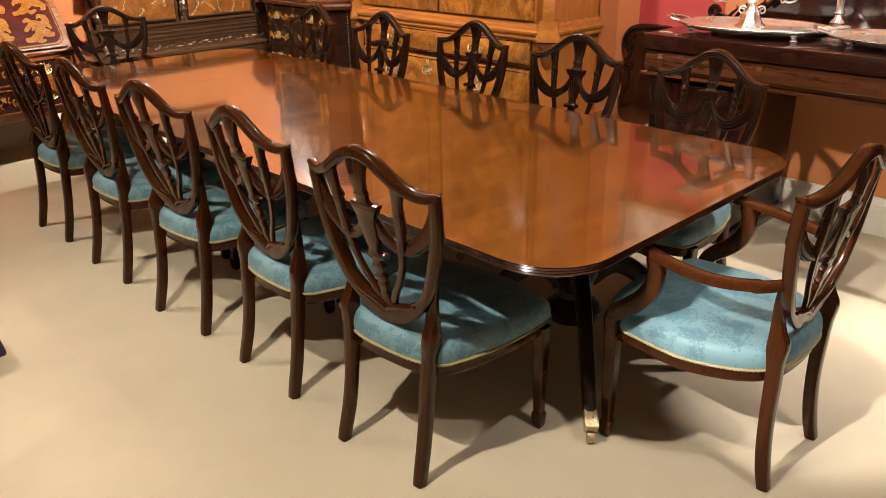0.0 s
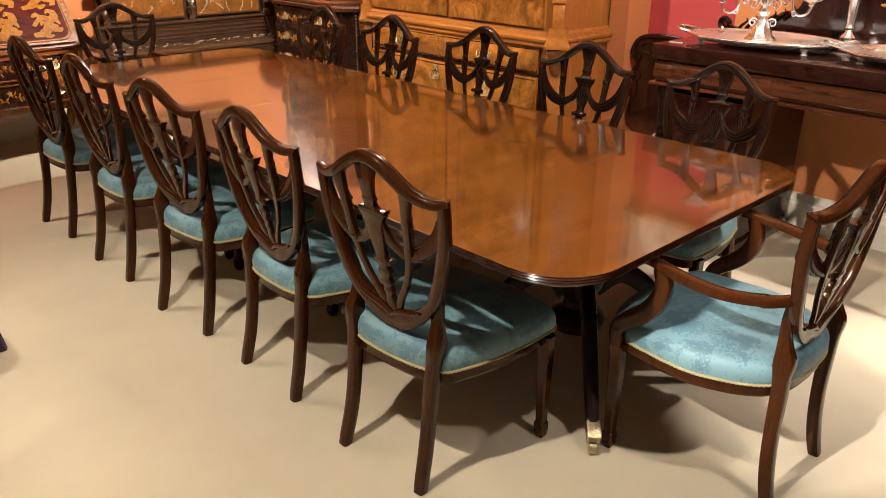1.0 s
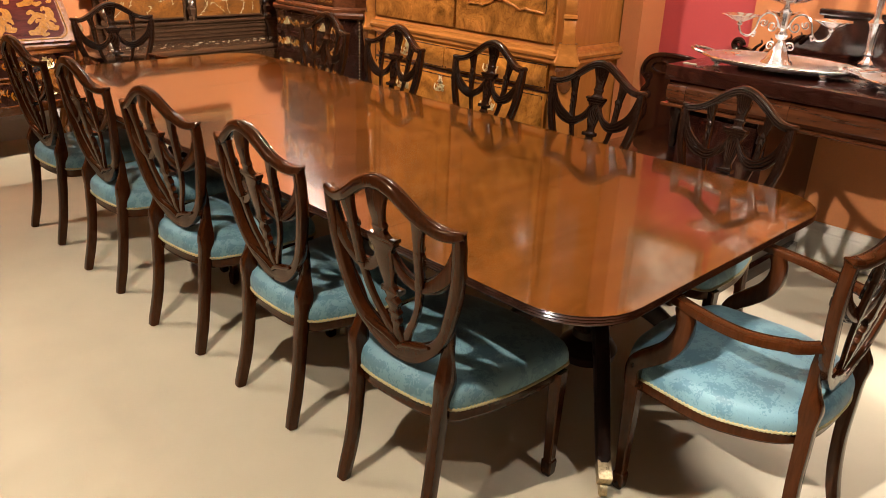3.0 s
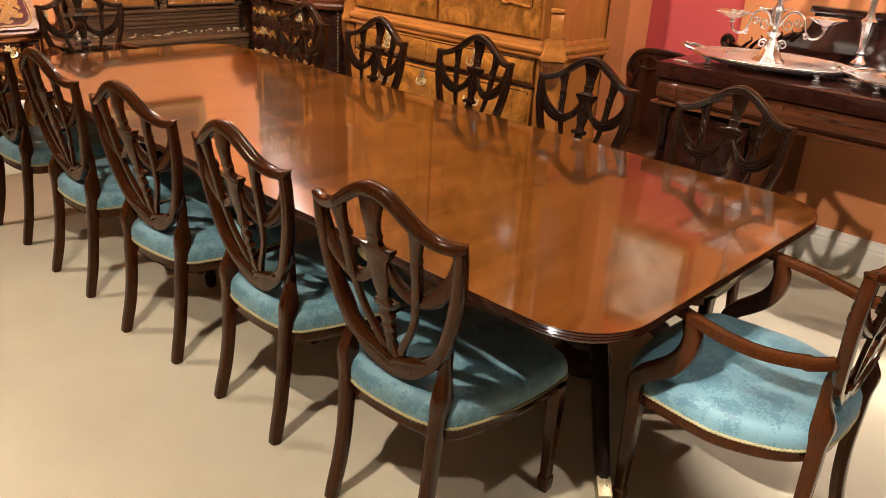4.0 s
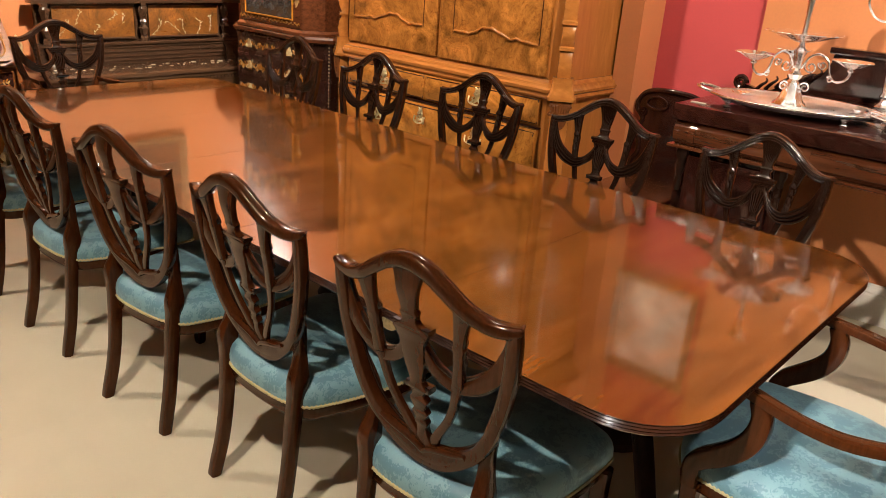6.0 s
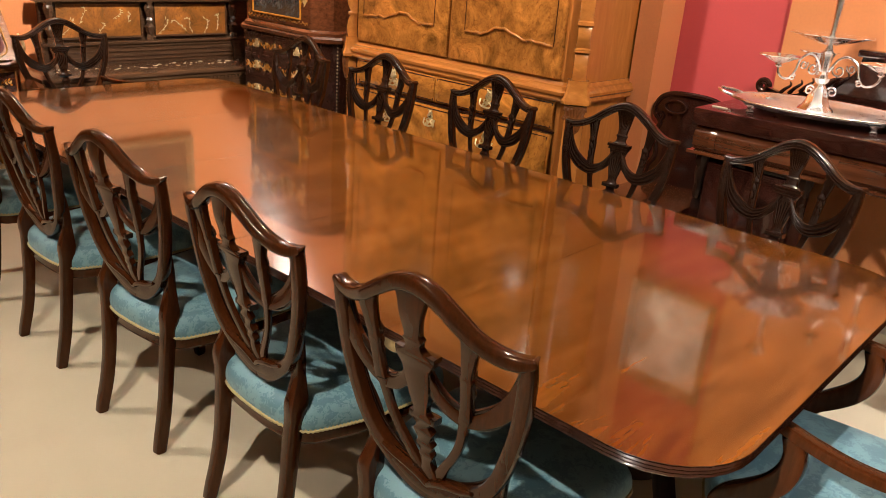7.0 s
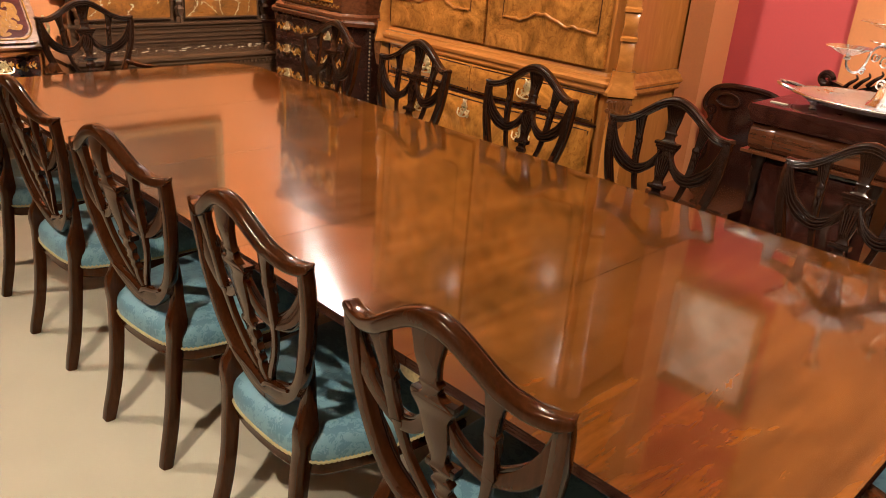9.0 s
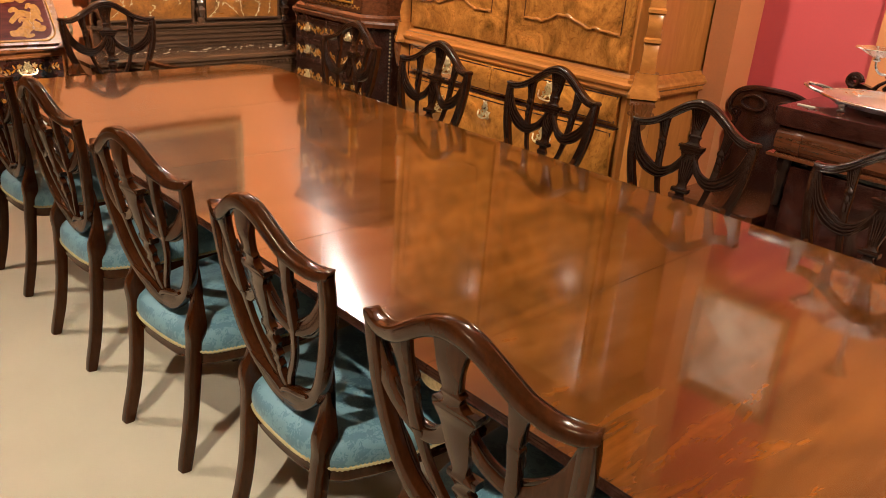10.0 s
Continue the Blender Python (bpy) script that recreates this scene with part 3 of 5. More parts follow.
        bead = back_bar([(s * 0.231, 0.925), (s * 0.2275, 0.89), (s * 0.220, 0.82), (s * 0.207, 0.757), (s * 0.190, 0.703), (s * 0.170, 0.652), (s * 0.143, 0.611), (s * 0.103, 0.576), (s * 0.060, 0.552), (s * 0.020, 0.536)], 0.0065, 0.009, 5, 0.45, 0.017)
        part("bead_moulding", bead, CHAIR_CARVING, ch)
        # flat sawn bars from the crest, with a carved cord swag on the front
        part("splat_bar", back_bar([(s * 0.139, 0.962, 0.072), (s * 0.133, 0.938, 0.048), (s * 0.128, 0.905, 0.036), (s * 0.1235, 0.872, 0.029), (s * 0.1225, 0.862, 0.034), (s * 0.121, 0.845, 0.030), (s * 0.118, 0.80, 0.029), (s * 0.114, 0.765, 0.033)], 0.03, 0.018, 4, 0.14), CHAIR_WOOD, ch)
        part("swag_bar", back_bar([(s * 0.232, 0.895, 0.028), (s * 0.218, 0.850, 0.044), (s * 0.193, 0.812, 0.044), (s * 0.163, 0.783, 0.037), (s * 0.130, 0.763, 0.033), (s * 0.100, 0.757, 0.031), (s * 0.068, 0.768, 0.030), (s * 0.040, 0.793, 0.030), (s * 0.020, 0.830, 0.030)], 0.03, 0.014, 4, 0.14, 0.003), CHAIR_WOOD, ch)
        swag = [(s * 0.234, 0.932), (s * 0.222, 0.875), (s * 0.198, 0.818), (s * 0.155, 0.777), (s * 0.106, 0.759), (s * 0.066, 0.773), (s * 0.038, 0.806), (s * 0.020, 0.842)]
        w = bmesh.new()
        for k, off in enumerate((-0.0150, -0.0050, 0.0050, 0.0150)):
            back_bar([(x - s * off * 0.7 * (0.25 + 0.75 * math.sin(math.pi * j / 7)) * (j < 4), z + off * (0.25 + 0.9 * math.sin(math.pi * j / 7)), 0.0095) for j, (x, z) in enumerate(swag)], 0.0095, 0.016, 4, 0.45, 0.009 + 0.002 * (k in (1, 2)), w)
        part("carved_swag", w, CHAIR_CARVING, ch, "carved corded swag")
        part("splat_bar", back_bar([(s * 0.111, 0.762, 0.027), (s * 0.105, 0.730, 0.022), (s * 0.095, 0.690, 0.020), (s * 0.075, 0.645, 0.020), (s * 0.048, 0.600, 0.022), (s * 0.026, 0.560, 0.028)], 0.018, 0.014, 4, 0.14, slim=1.0), CHAIR_WOOD, ch)
    urn = ((1.020, 0.096), (0.995, 0.072), (0.955, 0.052), (0.925, 0.040), (0.914, 0.040), (0.908, 0.050), (0.900, 0.040), (0.888, 0.040), (0.878, 0.060), (0.868, 0.098), (0.856, 0.088), (0.842, 0.072), (0.828, 0.066), (0.800, 0.060), (0.770, 0.052), (0.735, 0.034), (0.722, 0.042), (0.712, 0.056), (0.700, 0.036), (0.690, 0.034), (0.678, 0.052), (0.664, 0.038), (0.652, 0.032), (0.642, 0.046), (0.626, 0.028), (0.612, 0.038), (0.598, 0.027), (0.575, 0.034), (0.545, 0.060))
    part("centre_splat", back_bar([(0, z, w) for z, w in urn], 0.03, 0.018, 3, 0.12, slim=1.0), CHAIR_WOOD, ch, "carved urn splat")
    # cupid's bow at the foot of the shield, with a raised rim
    for s in (-1, 1):
        part("shield_rim", back_bar([(s * 0.128, 0.580, 0.010), (s * 0.095, 0.566, 0.014), (s * 0.055, 0.556, 0.016), (s * 0.022, 0.544, 0.016), (0.0, 0.530, 0.014)], 0.014, 0.024, 5, 0.45, -0.008, slim=1.0), CHAIR_WOOD, ch, "raised moulded rim")
    part("shield_base", back_bar([(-0.140, 0.575, 0.016), (-0.095, 0.551, 0.040), (-0.045, 0.530, 0.054), (0.0, 0.518, 0.050), (0.045, 0.530, 0.054), (0.095, 0.551, 0.040), (0.140, 0.575, 0.016)], 0.03, 0.030, 5, slim=1.0), CHAIR_WOOD, ch)
    # carved flutes and husks on the front
    carve = bmesh.new()
    for s in (-1, 1):
        for k in range(5):
            a = (k - 2) * 0.011
            back_bar([(a * 1.2, 1.012), (a * 0.85, 0.98), (a * 0.45, 0.935)], 0.006, 0.006, 3, 0.45, 0.011, carve) if s == 1 else None
        for k in range(4):
            a = (k - 1.5) * 0.010
            back_bar([(s * (0.137 + a), 0.950), (s * (0.130 + a * 0.7), 0.920), (s * (0.1245 + a * 0.4), 0.885)], 0.005, 0.006, 3, 0.45, 0.010, carve)
        for k in range(4):
            z = 0.93 - k * 0.028
            back_bar([(s * 0.240, z), (s * 0.241, z - 0.011), (s * 0.240, z - 0.022)], 0.016, 0.008, 2, 0.45, 0.0150, carve)
    for k in range(5):
        back_bar([(-0.012 * (k - 2), 0.828 - 0.012 * (k % 2)), (-0.009 * (k - 2), 0.795), (-0.006 * (k - 2), 0.75)], 0.008, 0.008, 2, 0.45, 0.012, carve)
    part("carving", carve, CHAIR_CARVING, ch, "carved flutes, husks and acanthus", kind="stuff")
    # front faces of the back take the darker mahogany
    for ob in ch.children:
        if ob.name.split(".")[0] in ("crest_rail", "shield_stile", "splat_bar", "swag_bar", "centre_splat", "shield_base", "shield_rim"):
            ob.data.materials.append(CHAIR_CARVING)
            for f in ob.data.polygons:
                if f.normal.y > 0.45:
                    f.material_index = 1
    if arms:
        for s in (-1, 1):
            # slim flat arm: curves out from the back post, dips and ends square over its support
            arm = smooth_path([(s * 0.206, 0.070, 0.690), (s * 0.226, 0.098, 0.683), (s * 0.262, 0.152, 0.678), (s * 0.292, 0.222, 0.679), (s * 0.303, 0.295, 0.687), (s * 0.299, 0.360, 0.696), (s * 0.292, 0.405, 0.703), (s * 0.289, 0.436, 0.706), (s * 0.2885, 0.448, 0.706)], 5)
            m = len(arm)
            part("arm_rest", sweep(arm, [(0.036 + 0.010 * math.sin(math.pi * min(1.0, 1.15 * i / m)) + 0.004 * (i > m * 0.8), 0.024 + 0.006 * (i > m * 0.85)) for i in range(m)], lambda i: (0.9, 0.3, 0), r=0.22, seg=2), CHAIR_WOOD, ch, "downswept moulded arm")
            sup = smooth_path([(s * 0.292, 0.392, 0.692), (s * 0.293, 0.378, 0.650), (s * 0.297, 0.384, 0.600), (s * 0.299, 0.410, 0.553), (s * 0.299, 0.450, 0.513), (s * 0.296, 0.488, 0.480), (s * 0.291, 0.507, 0.445), (s * 0.288, 0.506, 0.385)], 5)
            m = len(sup)
            part("arm_support", sweep(sup, [(0.036, 0.040 + 0.016 * math.sin(math.pi * i / m)) for i in range(m)], (1, 0, 0), r=0.25), CHAIR_WOOD, ch)
    for ob in ch.children:
        for v in ob.data.vertices:
            # the shield stands a little taller than drawn; the armchair's back rakes more
            up = max(0.0, v.co.z - 0.50)
            v.co.z += 0.018 * up
            mid = lift * min(1.0, up / 0.5) * max(0.0, 1 - (v.co.x / 0.26) ** 2)
            v.co.z, v.co.y = v.co.z + mid, v.co.y + mid
            if arms:
                v.co.x *= 1 + 0.08 * min(1.0, up / 0.3) * (v.co.y < 0.12)
                rear = 1 - min(1.0, max(0.0, (v.co.y - 0.10) / 0.38))
                v.co.y -= 0.040 * rear * min(1.0, max(0.0, (v.co.z - 0.05) / 0.45)) * (1 - up)
    return ch


SIDE_LABEL = "dark carved mahogany shield-back dining chair with teal damask seat"
ARM_LABEL = "dark carved mahogany shield-back armchair with teal damask seat"
ROW = "chairs round the dining table"
first = build_chair("dining_chair", SIDE_LABEL, group=ROW, lift=0.006)
first.matrix_world = pose(-0.913, 0.696, 0, 0, 0, -86.6)
for x, y, rz in ((-0.898, 1.376, -91), (-0.914, 2.032, -84.5), (-0.917, 2.767, -88.4), (-0.918, 3.512, -87)):
    copy_thing(first, pose(x, y, 0, 0, 0, rz))
# the chairs along the wall side have slightly taller crests
facing = build_chair("dining_chair", SIDE_LABEL, group=ROW, lift=0.017)
facing.matrix_world = pose(1.002, 0.674, 0, 0, 0, 86.7)
for x, y, rz in ((1.025, 1.404, 95), (1.055, 2.132, 91.5), (1.018, 2.874, 91), (1.038, 3.612, 91)):
    copy_thing(facing, pose(x, y, 0, 0, 0, rz))
carver = build_chair("carver_chair", ARM_LABEL, 0.290, 0.602, True, ROW)
carver.matrix_world = pose(0.0, -0.242, 0, 0, 0, 0)
copy_thing(carver, pose(0.095, 4.80, 0, 0, 0, 177))

# ---------------------------------------------------------------- walnut armoire
# Case pieces: local x along the front, the front at y = 0 facing -y.


def moulding(profile, path):
    """A moulding: profile (out, up) carried along a plan path of (x, y, nx, ny)."""
    return loft([[(x + nx * o, y + ny * o, z) for o, z in profile] for x, y, nx, ny in path])


def case_path(hw, depth, cant=0.0):
    """Plan round left side, front and right side, with outward normals."""
    r = 0.7071
    if cant:
        return [(-hw, depth, -1, 0), (-hw, cant, -1, -0.41), (-hw + cant, 0, -0.41, -1), (hw - cant, 0, 0.41, -1), (hw, cant, 1, -0.41), (hw, depth, 1, 0)]
    return [(-hw, depth, -1, 0), (-hw, 0, -1, -1), (hw, 0, 1, -1), (hw, depth, 1, 0)]


def case_body(hw, depth, cant, z0, z1):
    o = [(hw, depth), (-hw, depth), (-hw, cant), (-hw + cant, 0), (hw - cant, 0), (hw, cant)]
    return loft([[(*p, z) for p in o] for z in (z0, z1)])


def bulge_front(x0, x1, z0, z1, out, y=0.0, nx=10, nz=6, edge=0.008, rise=None):
    """A drawer front that swells outwards."""
    bm = bmesh.new()
    grid = []
    for i in range(nx + 1):
        u = i / nx
        col = []
        for j in range(nz + 1):
            v = j / nz
            d = out(u, v) if callable(out) else out
            col.append(bm.verts.new((x0 + (x1 - x0) * u, y - d, z0 + (z1 - z0) * v)))
        grid.append(col)
    for i in range(nx):
        for j in range(nz):
            bm.faces.new((grid[i][j], grid[i + 1][j], grid[i + 1][j + 1], grid[i][j + 1]))
    rim = [e for e in bm.edges if len(e.link_faces) == 1]
    ext = bmesh.ops.extrude_edge_only(bm, edges=rim)
    bmesh.ops.translate(bm, verts=[v for v in ext["geom"] if isinstance(v, bmesh.types.BMVert)], vec=(0, 0.03, 0))
    return bm


def ormolu_mount(x, y, z, w, h, seed):
    """A pierced leafy brass mount with a swan-neck bail."""
    rnd = random.Random(seed)
    bm = bmesh.new()
    for s in (-1, 1):
        for k in range(5):
            a = 0.3 + k * 0.55
            px, pz = x + s * w * 0.28 * math.cos(a * 0.8), z + h * 0.42 * math.sin(a - 1.0)
            path = smooth_path([(x, y, z), ((x + px) / 2 + rnd.uniform(-1, 1) * 0.006, y - 0.006, (z + pz) / 2), (px, y - 0.004, pz), (px + s * 0.008, y - 0.006, pz + 0.012), (px - s * 0.002, y - 0.006, pz + 0.018)], 3)
            tube(path, [0.0068 - 0.003 * i / len(path) for i in range(len(path))], bm, 5)
    tube(smooth_path([(x - w * 0.45, y - 0.008, z + h * 0.12), (x - w * 0.38, y - 0.022, z - h * 0.15), (x, y - 0.026, z - h * 0.24), (x + w * 0.38, y - 0.022, z - h * 0.15), (x + w * 0.45, y - 0.008, z + h * 0.12)], 4), 0.0045, bm, 6)
    return bm


def escutcheon(x, y, z, h):
    return lathe([(0.0, -h / 2), (0.014, -h / 2.4), (0.010, -h / 6), (0.022, 0), (0.012, h / 4), (0.018, h / 3), (0.0, h / 2)], (x, y, z), 10, sy=0.35)


arm = thing("armoire", (1.46, 2.82, 0), "tall burr walnut armoire with panelled doors over bombe drawers", "armoire", rz=-90)
AH, AD = 0.87, 0.72
part("body", case_body(AH, AD, 0.075, 0.06, 0.935), WALNUT, arm, smooth=False)
part("upper_body", case_body(AH - 0.004, AD, 0.075, 1.0, 2.30), WALNUT, arm, smooth=False)
part("waist_moulding", moulding([(-0.02, 0.925), (0.028, 0.925), (0.034, 0.935), (0.030, 0.95), (0.044, 0.962), (0.046, 0.975), (0.034, 0.985), (0.030, 0.998), (0.012, 1.004), (0.004, 1.022), (-0.03, 1.024)], case_path(AH, AD, 0.075)), WALNUT_MOULD, arm, "stepped walnut waist moulding", angle=0.5)
part("cornice", moulding([(-0.03, 2.28), (0.012, 2.28), (0.02, 2.31), (0.05, 2.34), (0.07, 2.39), (0.09, 2.40), (0.09, 2.43), (-0.03, 2.45)], case_path(AH, AD, 0.075)), WALNUT_MOULD, arm)
part("plinth", moulding([(-0.03, 0.05), (0.03, 0.05), (0.032, 0.12), (0.012, 0.15), (-0.03, 0.155)], case_path(AH, AD, 0.075)), WALNUT_MOULD, arm)
for x in (-0.74, 0.74):
    part("bun_foot", lathe([(0.03, 0.0), (0.055, 0.015), (0.058, 0.035), (0.04, 0.055), (0.03, 0.065)], (x, 0.1, 0)), WALNUT, arm)
    part("bun_foot", lathe([(0.03, 0.0), (0.055, 0.015), (0.058, 0.035), (0.04, 0.055), (0.03, 0.065)], (x, AD - 0.1, 0)), WALNUT, arm)


def swell(x0, x1, base):
    return lambda u, v: base + 0.03 * math.sin(math.pi * min(1, max(0, 0.5 + (x0 + (x1 - x0) * u) / 1.6))) ** 2


for z0, z1, base in ((0.772, 0.918, 0.012), (0.50, 0.748, 0.028), (0.175, 0.48, 0.03)):
    for x0, x1 in ((-0.765, -0.058), (-0.052, 0.765)) if z0 > 0.7 else ((-0.765, 0.765),):
        f = swell(x0, x1, base)
        d = part("drawer", bulge_front(x0, x1, z0, z1, lambda u, v: f(u, v) + 0.012 * math.sin(math.pi * v) + (0.016 if z0 < 0.7 else 0.0) * (1 - v), nx=14), BURR_DRAWER, arm, "burr walnut veneered drawer front")
        skin = lambda u, v: f(u, v) + 0.012 * math.sin(math.pi * v) + (0.016 if z0 < 0.7 else 0.0) * (1 - v)
        loop = [(i / 20, 0.06) for i in range(21)] + [(1.0 - i / 20, 0.94) for i in range(21)]
        part("cock_bead", sweep([(x0 + 0.012 + (x1 - x0 - 0.024) * u, -skin(u, v) - 0.0005, z0 + (z1 - z0) * v) for u, v in loop], (0.006, 0.006), (0, 1, 0), closed=True, r=0.4), ROSEWOOD, d)
        spots = ((x0 + x1) / 2,) if z0 > 0.7 else (-0.42, 0.37)
        for hx in spots:
            hy = -(f((hx - x0) / (x1 - x0), 0.5) + 0.012 + (0.008 if z0 < 0.7 else 0.0)) - 0.002
            part("drawer_handle", ormolu_mount(hx, hy, (z0 + z1) / 2, 0.13, 0.115, int(hx * 100) + int(z0 * 10)), GILT, d, "pierced gilt brass handle")
        if z0 < 0.7:
            part("escutcheon", ormolu_mount(-0.04, -0.085, (z0 + z1) / 2 + 0.045, 0.09, 0.11, 5), GILT, d, "gilt brass keyhole plate")
part("drawer_rail", bulge_front(-0.775, 0.775, 0.752, 0.762, lambda u, v: 0.018 + 0.03 * math.sin(math.pi * u) ** 2), ROSEWOOD, arm, "dark cross-banded rail")
for s in (-1, 1):
    # canted corner pilasters
    m = Matrix.Translation((s * (AH - 0.004), 0.022, 0)) @ Matrix.Rotation(s * radians(36), 4, "Z")
    sect = [(0.074, 0.052, 1.03), (0.072, 0.060, 1.06), (0.070, 0.066, 1.10), (0.068, 0.056, 1.15), (0.070, 0.044, 1.175), (0.080, 0.058, 1.182), (0.080, 0.058, 1.196), (0.070, 0.044, 1.203), (0.066, 0.060, 1.24), (0.066, 0.064, 1.27), (0.070, 0.046, 1.305), (0.082, 0.058, 1.312), (0.082, 0.058, 1.326), (0.070, 0.044, 1.334), (0.074, 0.040, 1.6), (0.074, 0.044, 2.28)]
    p = part("pilaster", turned(loft([[(a, 0.02 - dp / 2 + bb, z) for a, bb in round_rect(w, dp, 0.10, 2)] for w, dp, z in sect]), m), WALNUT_MOULD, arm, "scrolled walnut corner pilaster", angle=0.8)
    part("pilaster_block", turned(loft([[(a, b - 0.012, z) for a, b in round_rect(w, w * 0.75, 0.12, 1)] for w, z in ((0.12, 0.922), (0.150, 0.928), (0.153, 0.945), (0.130, 0.965), (0.118, 0.985), (0.104, 1.03), (0.108, 1.045))]), m), WALNUT_MOULD, arm, "stepped pilaster base block")
    cap = turned(box(-0.05, 0.05, -0.035, 0.02, 0.16, 0.925, 0.006), m)
    low = part("corner_post", cap, WALNUT, arm)
    leaf = bmesh.new()
    loft([[(a, b - 0.034 - 0.012 * (z - 0.80) / 0.12, z) for a, b in round_rect(w, 0.03, 0.3, 2)] for w, z in ((0.03, 0.775), (0.06, 0.79), (0.085, 0.83), (0.10, 0.88), (0.115, 0.922))], leaf)
    for sx in (-1, 1):
        for cx, cz, r0, turn, ph in ((0.036, 0.895, 0.021, 8.5, 0.0), (0.020, 0.842, 0.016, 7.5, 2.2), (0.050, 0.860, 0.011, 6.5, 4.0), (0.012, 0.800, 0.010, 6.0, 1.0)):
            tube([(sx * (cx + r0 * math.cos(t + ph) * (1 - t / (turn + 2))), -0.058 + 0.012 * (0.92 - cz) / 0.12 - 0.004 * t / turn, cz + r0 * math.sin(t + ph) * (1 - t / (turn + 2))) for t in np.linspace(0, turn, 20)], [0.0058 - 0.0028 * i / 20 for i in range(20)], leaf, 5)
    for k in range(5):
        a = (k - 2) * 0.008
        tube(smooth_path([(a * 0.3, -0.046, 0.775), (a, -0.056, 0.83), (a * 1.6, -0.060, 0.87), (a * 2.2, -0.064, 0.908)], 3), [0.003 + 0.003 * math.sin(3.1 * i / 10) for i in range(10)], leaf, 5)
    part("carved_capital", turned(leaf, m), SHADED_WALNUT, low, "carved acanthus scroll bracket", angle=1.2)
    # doors
    d = part("door", box(min(s * 0.012, s * 0.775), max(s * 0.012, s * 0.775), -0.022, 0.004, 1.035, 2.265, 0.004), BURR, arm, "burr walnut door with serpentine moulded panel")
    wav = [(s * 0.125, 1.196), (s * 0.18, 1.200), (s * 0.23, 1.196), (s * 0.27, 1.205), (s * 0.33, 1.234), (s * 0.385, 1.240), (s * 0.44, 1.228), (s * 0.52, 1.200), (s * 0.58, 1.204), (s * 0.63, 1.196), (s * 0.715, 1.194)]
    run = smooth_path(wav, 4)
    part("panel_moulding", sweep([(x, -0.026, z + 0.0034 * math.sin(i * 1.25)) for i, (x, z) in enumerate(run)], (0.016, 0.015), (0, 1, 0), r=0.45), WALNUT_MOULD, d, "serpentine carved moulding")
    for x in (s * 0.118, s * 0.722):
        part("panel_moulding", box(x - 0.0025, x + 0.0025, -0.0245, -0.02, 1.19, 2.15), SIDEBOARD_ROLL, d, "", False)

def floral_inlay(x0, x1, z0, z1, skin, seed, sprays=4):
    """Cut veneer flowers: curling stems with leaves and five-petalled blooms, lying on a front. skin(x, z) is its depth."""
    rnd = random.Random(seed)
    gold, pale = bmesh.new(), bmesh.new()
    h = z1 - z0

    def leaf(bm, x, z, a, ln, wd):
        dx, dz = math.cos(a), math.sin(a)
        ring = [(x + dx * ln * u - dz * wd * v, z + dz * ln * u + dx * wd * v) for u, v in ((0, 0), (0.35, -0.5), (0.75, -0.35), (1, 0), (0.7, 0.4), (0.3, 0.5))]
        loft([[(px, skin(px, pz) - d, pz) for px, pz in ring] for d in (0.0, 0.0012)], bm)

    for k in range(sprays):
        cx = x0 + (x1 - x0) * (k + 0.5) / sprays
        s = 1 if k % 2 else -1
        w = (x1 - x0) / sprays * 0.52
        stem = smooth_path([(cx - s * w, z0 + h * 0.28), (cx - s * w * 0.4, z0 + h * 0.62), (cx + s * w * 0.2, z0 + h * 0.42), (cx + s * w * 0.7, z0 + h * 0.62), (cx + s * w, z0 + h * 0.46)], 6)
        sweep([(x, skin(x, z) - 0.0006, z) for x, z in stem], (0.0012, h * 0.022), (0, 1, 0), gold, r=0.2, seg=1)
        for i in range(2, len(stem) - 1, 3):
            x, z = stem[i]
            for side in (-1, 1):
                leaf(gold if rnd.random() < 0.75 else pale, x, z, rnd.uniform(0.5, 1.3) * side + (0 if s > 0 else 3.14), h * rnd.uniform(0.16, 0.28), h * rnd.uniform(0.07, 0.12))
        for bx, bz, r in ((cx - s * w * 0.5, z0 + h * 0.70, h * 0.15), (cx + s * w * 0.45, z0 + h * 0.34, h * 0.13)):
            for p in range(5):
                leaf(pale if rnd.random() < 0.6 else gold, bx, bz, p * 1.257 + k, r, r * 0.62)
    return gold, pale


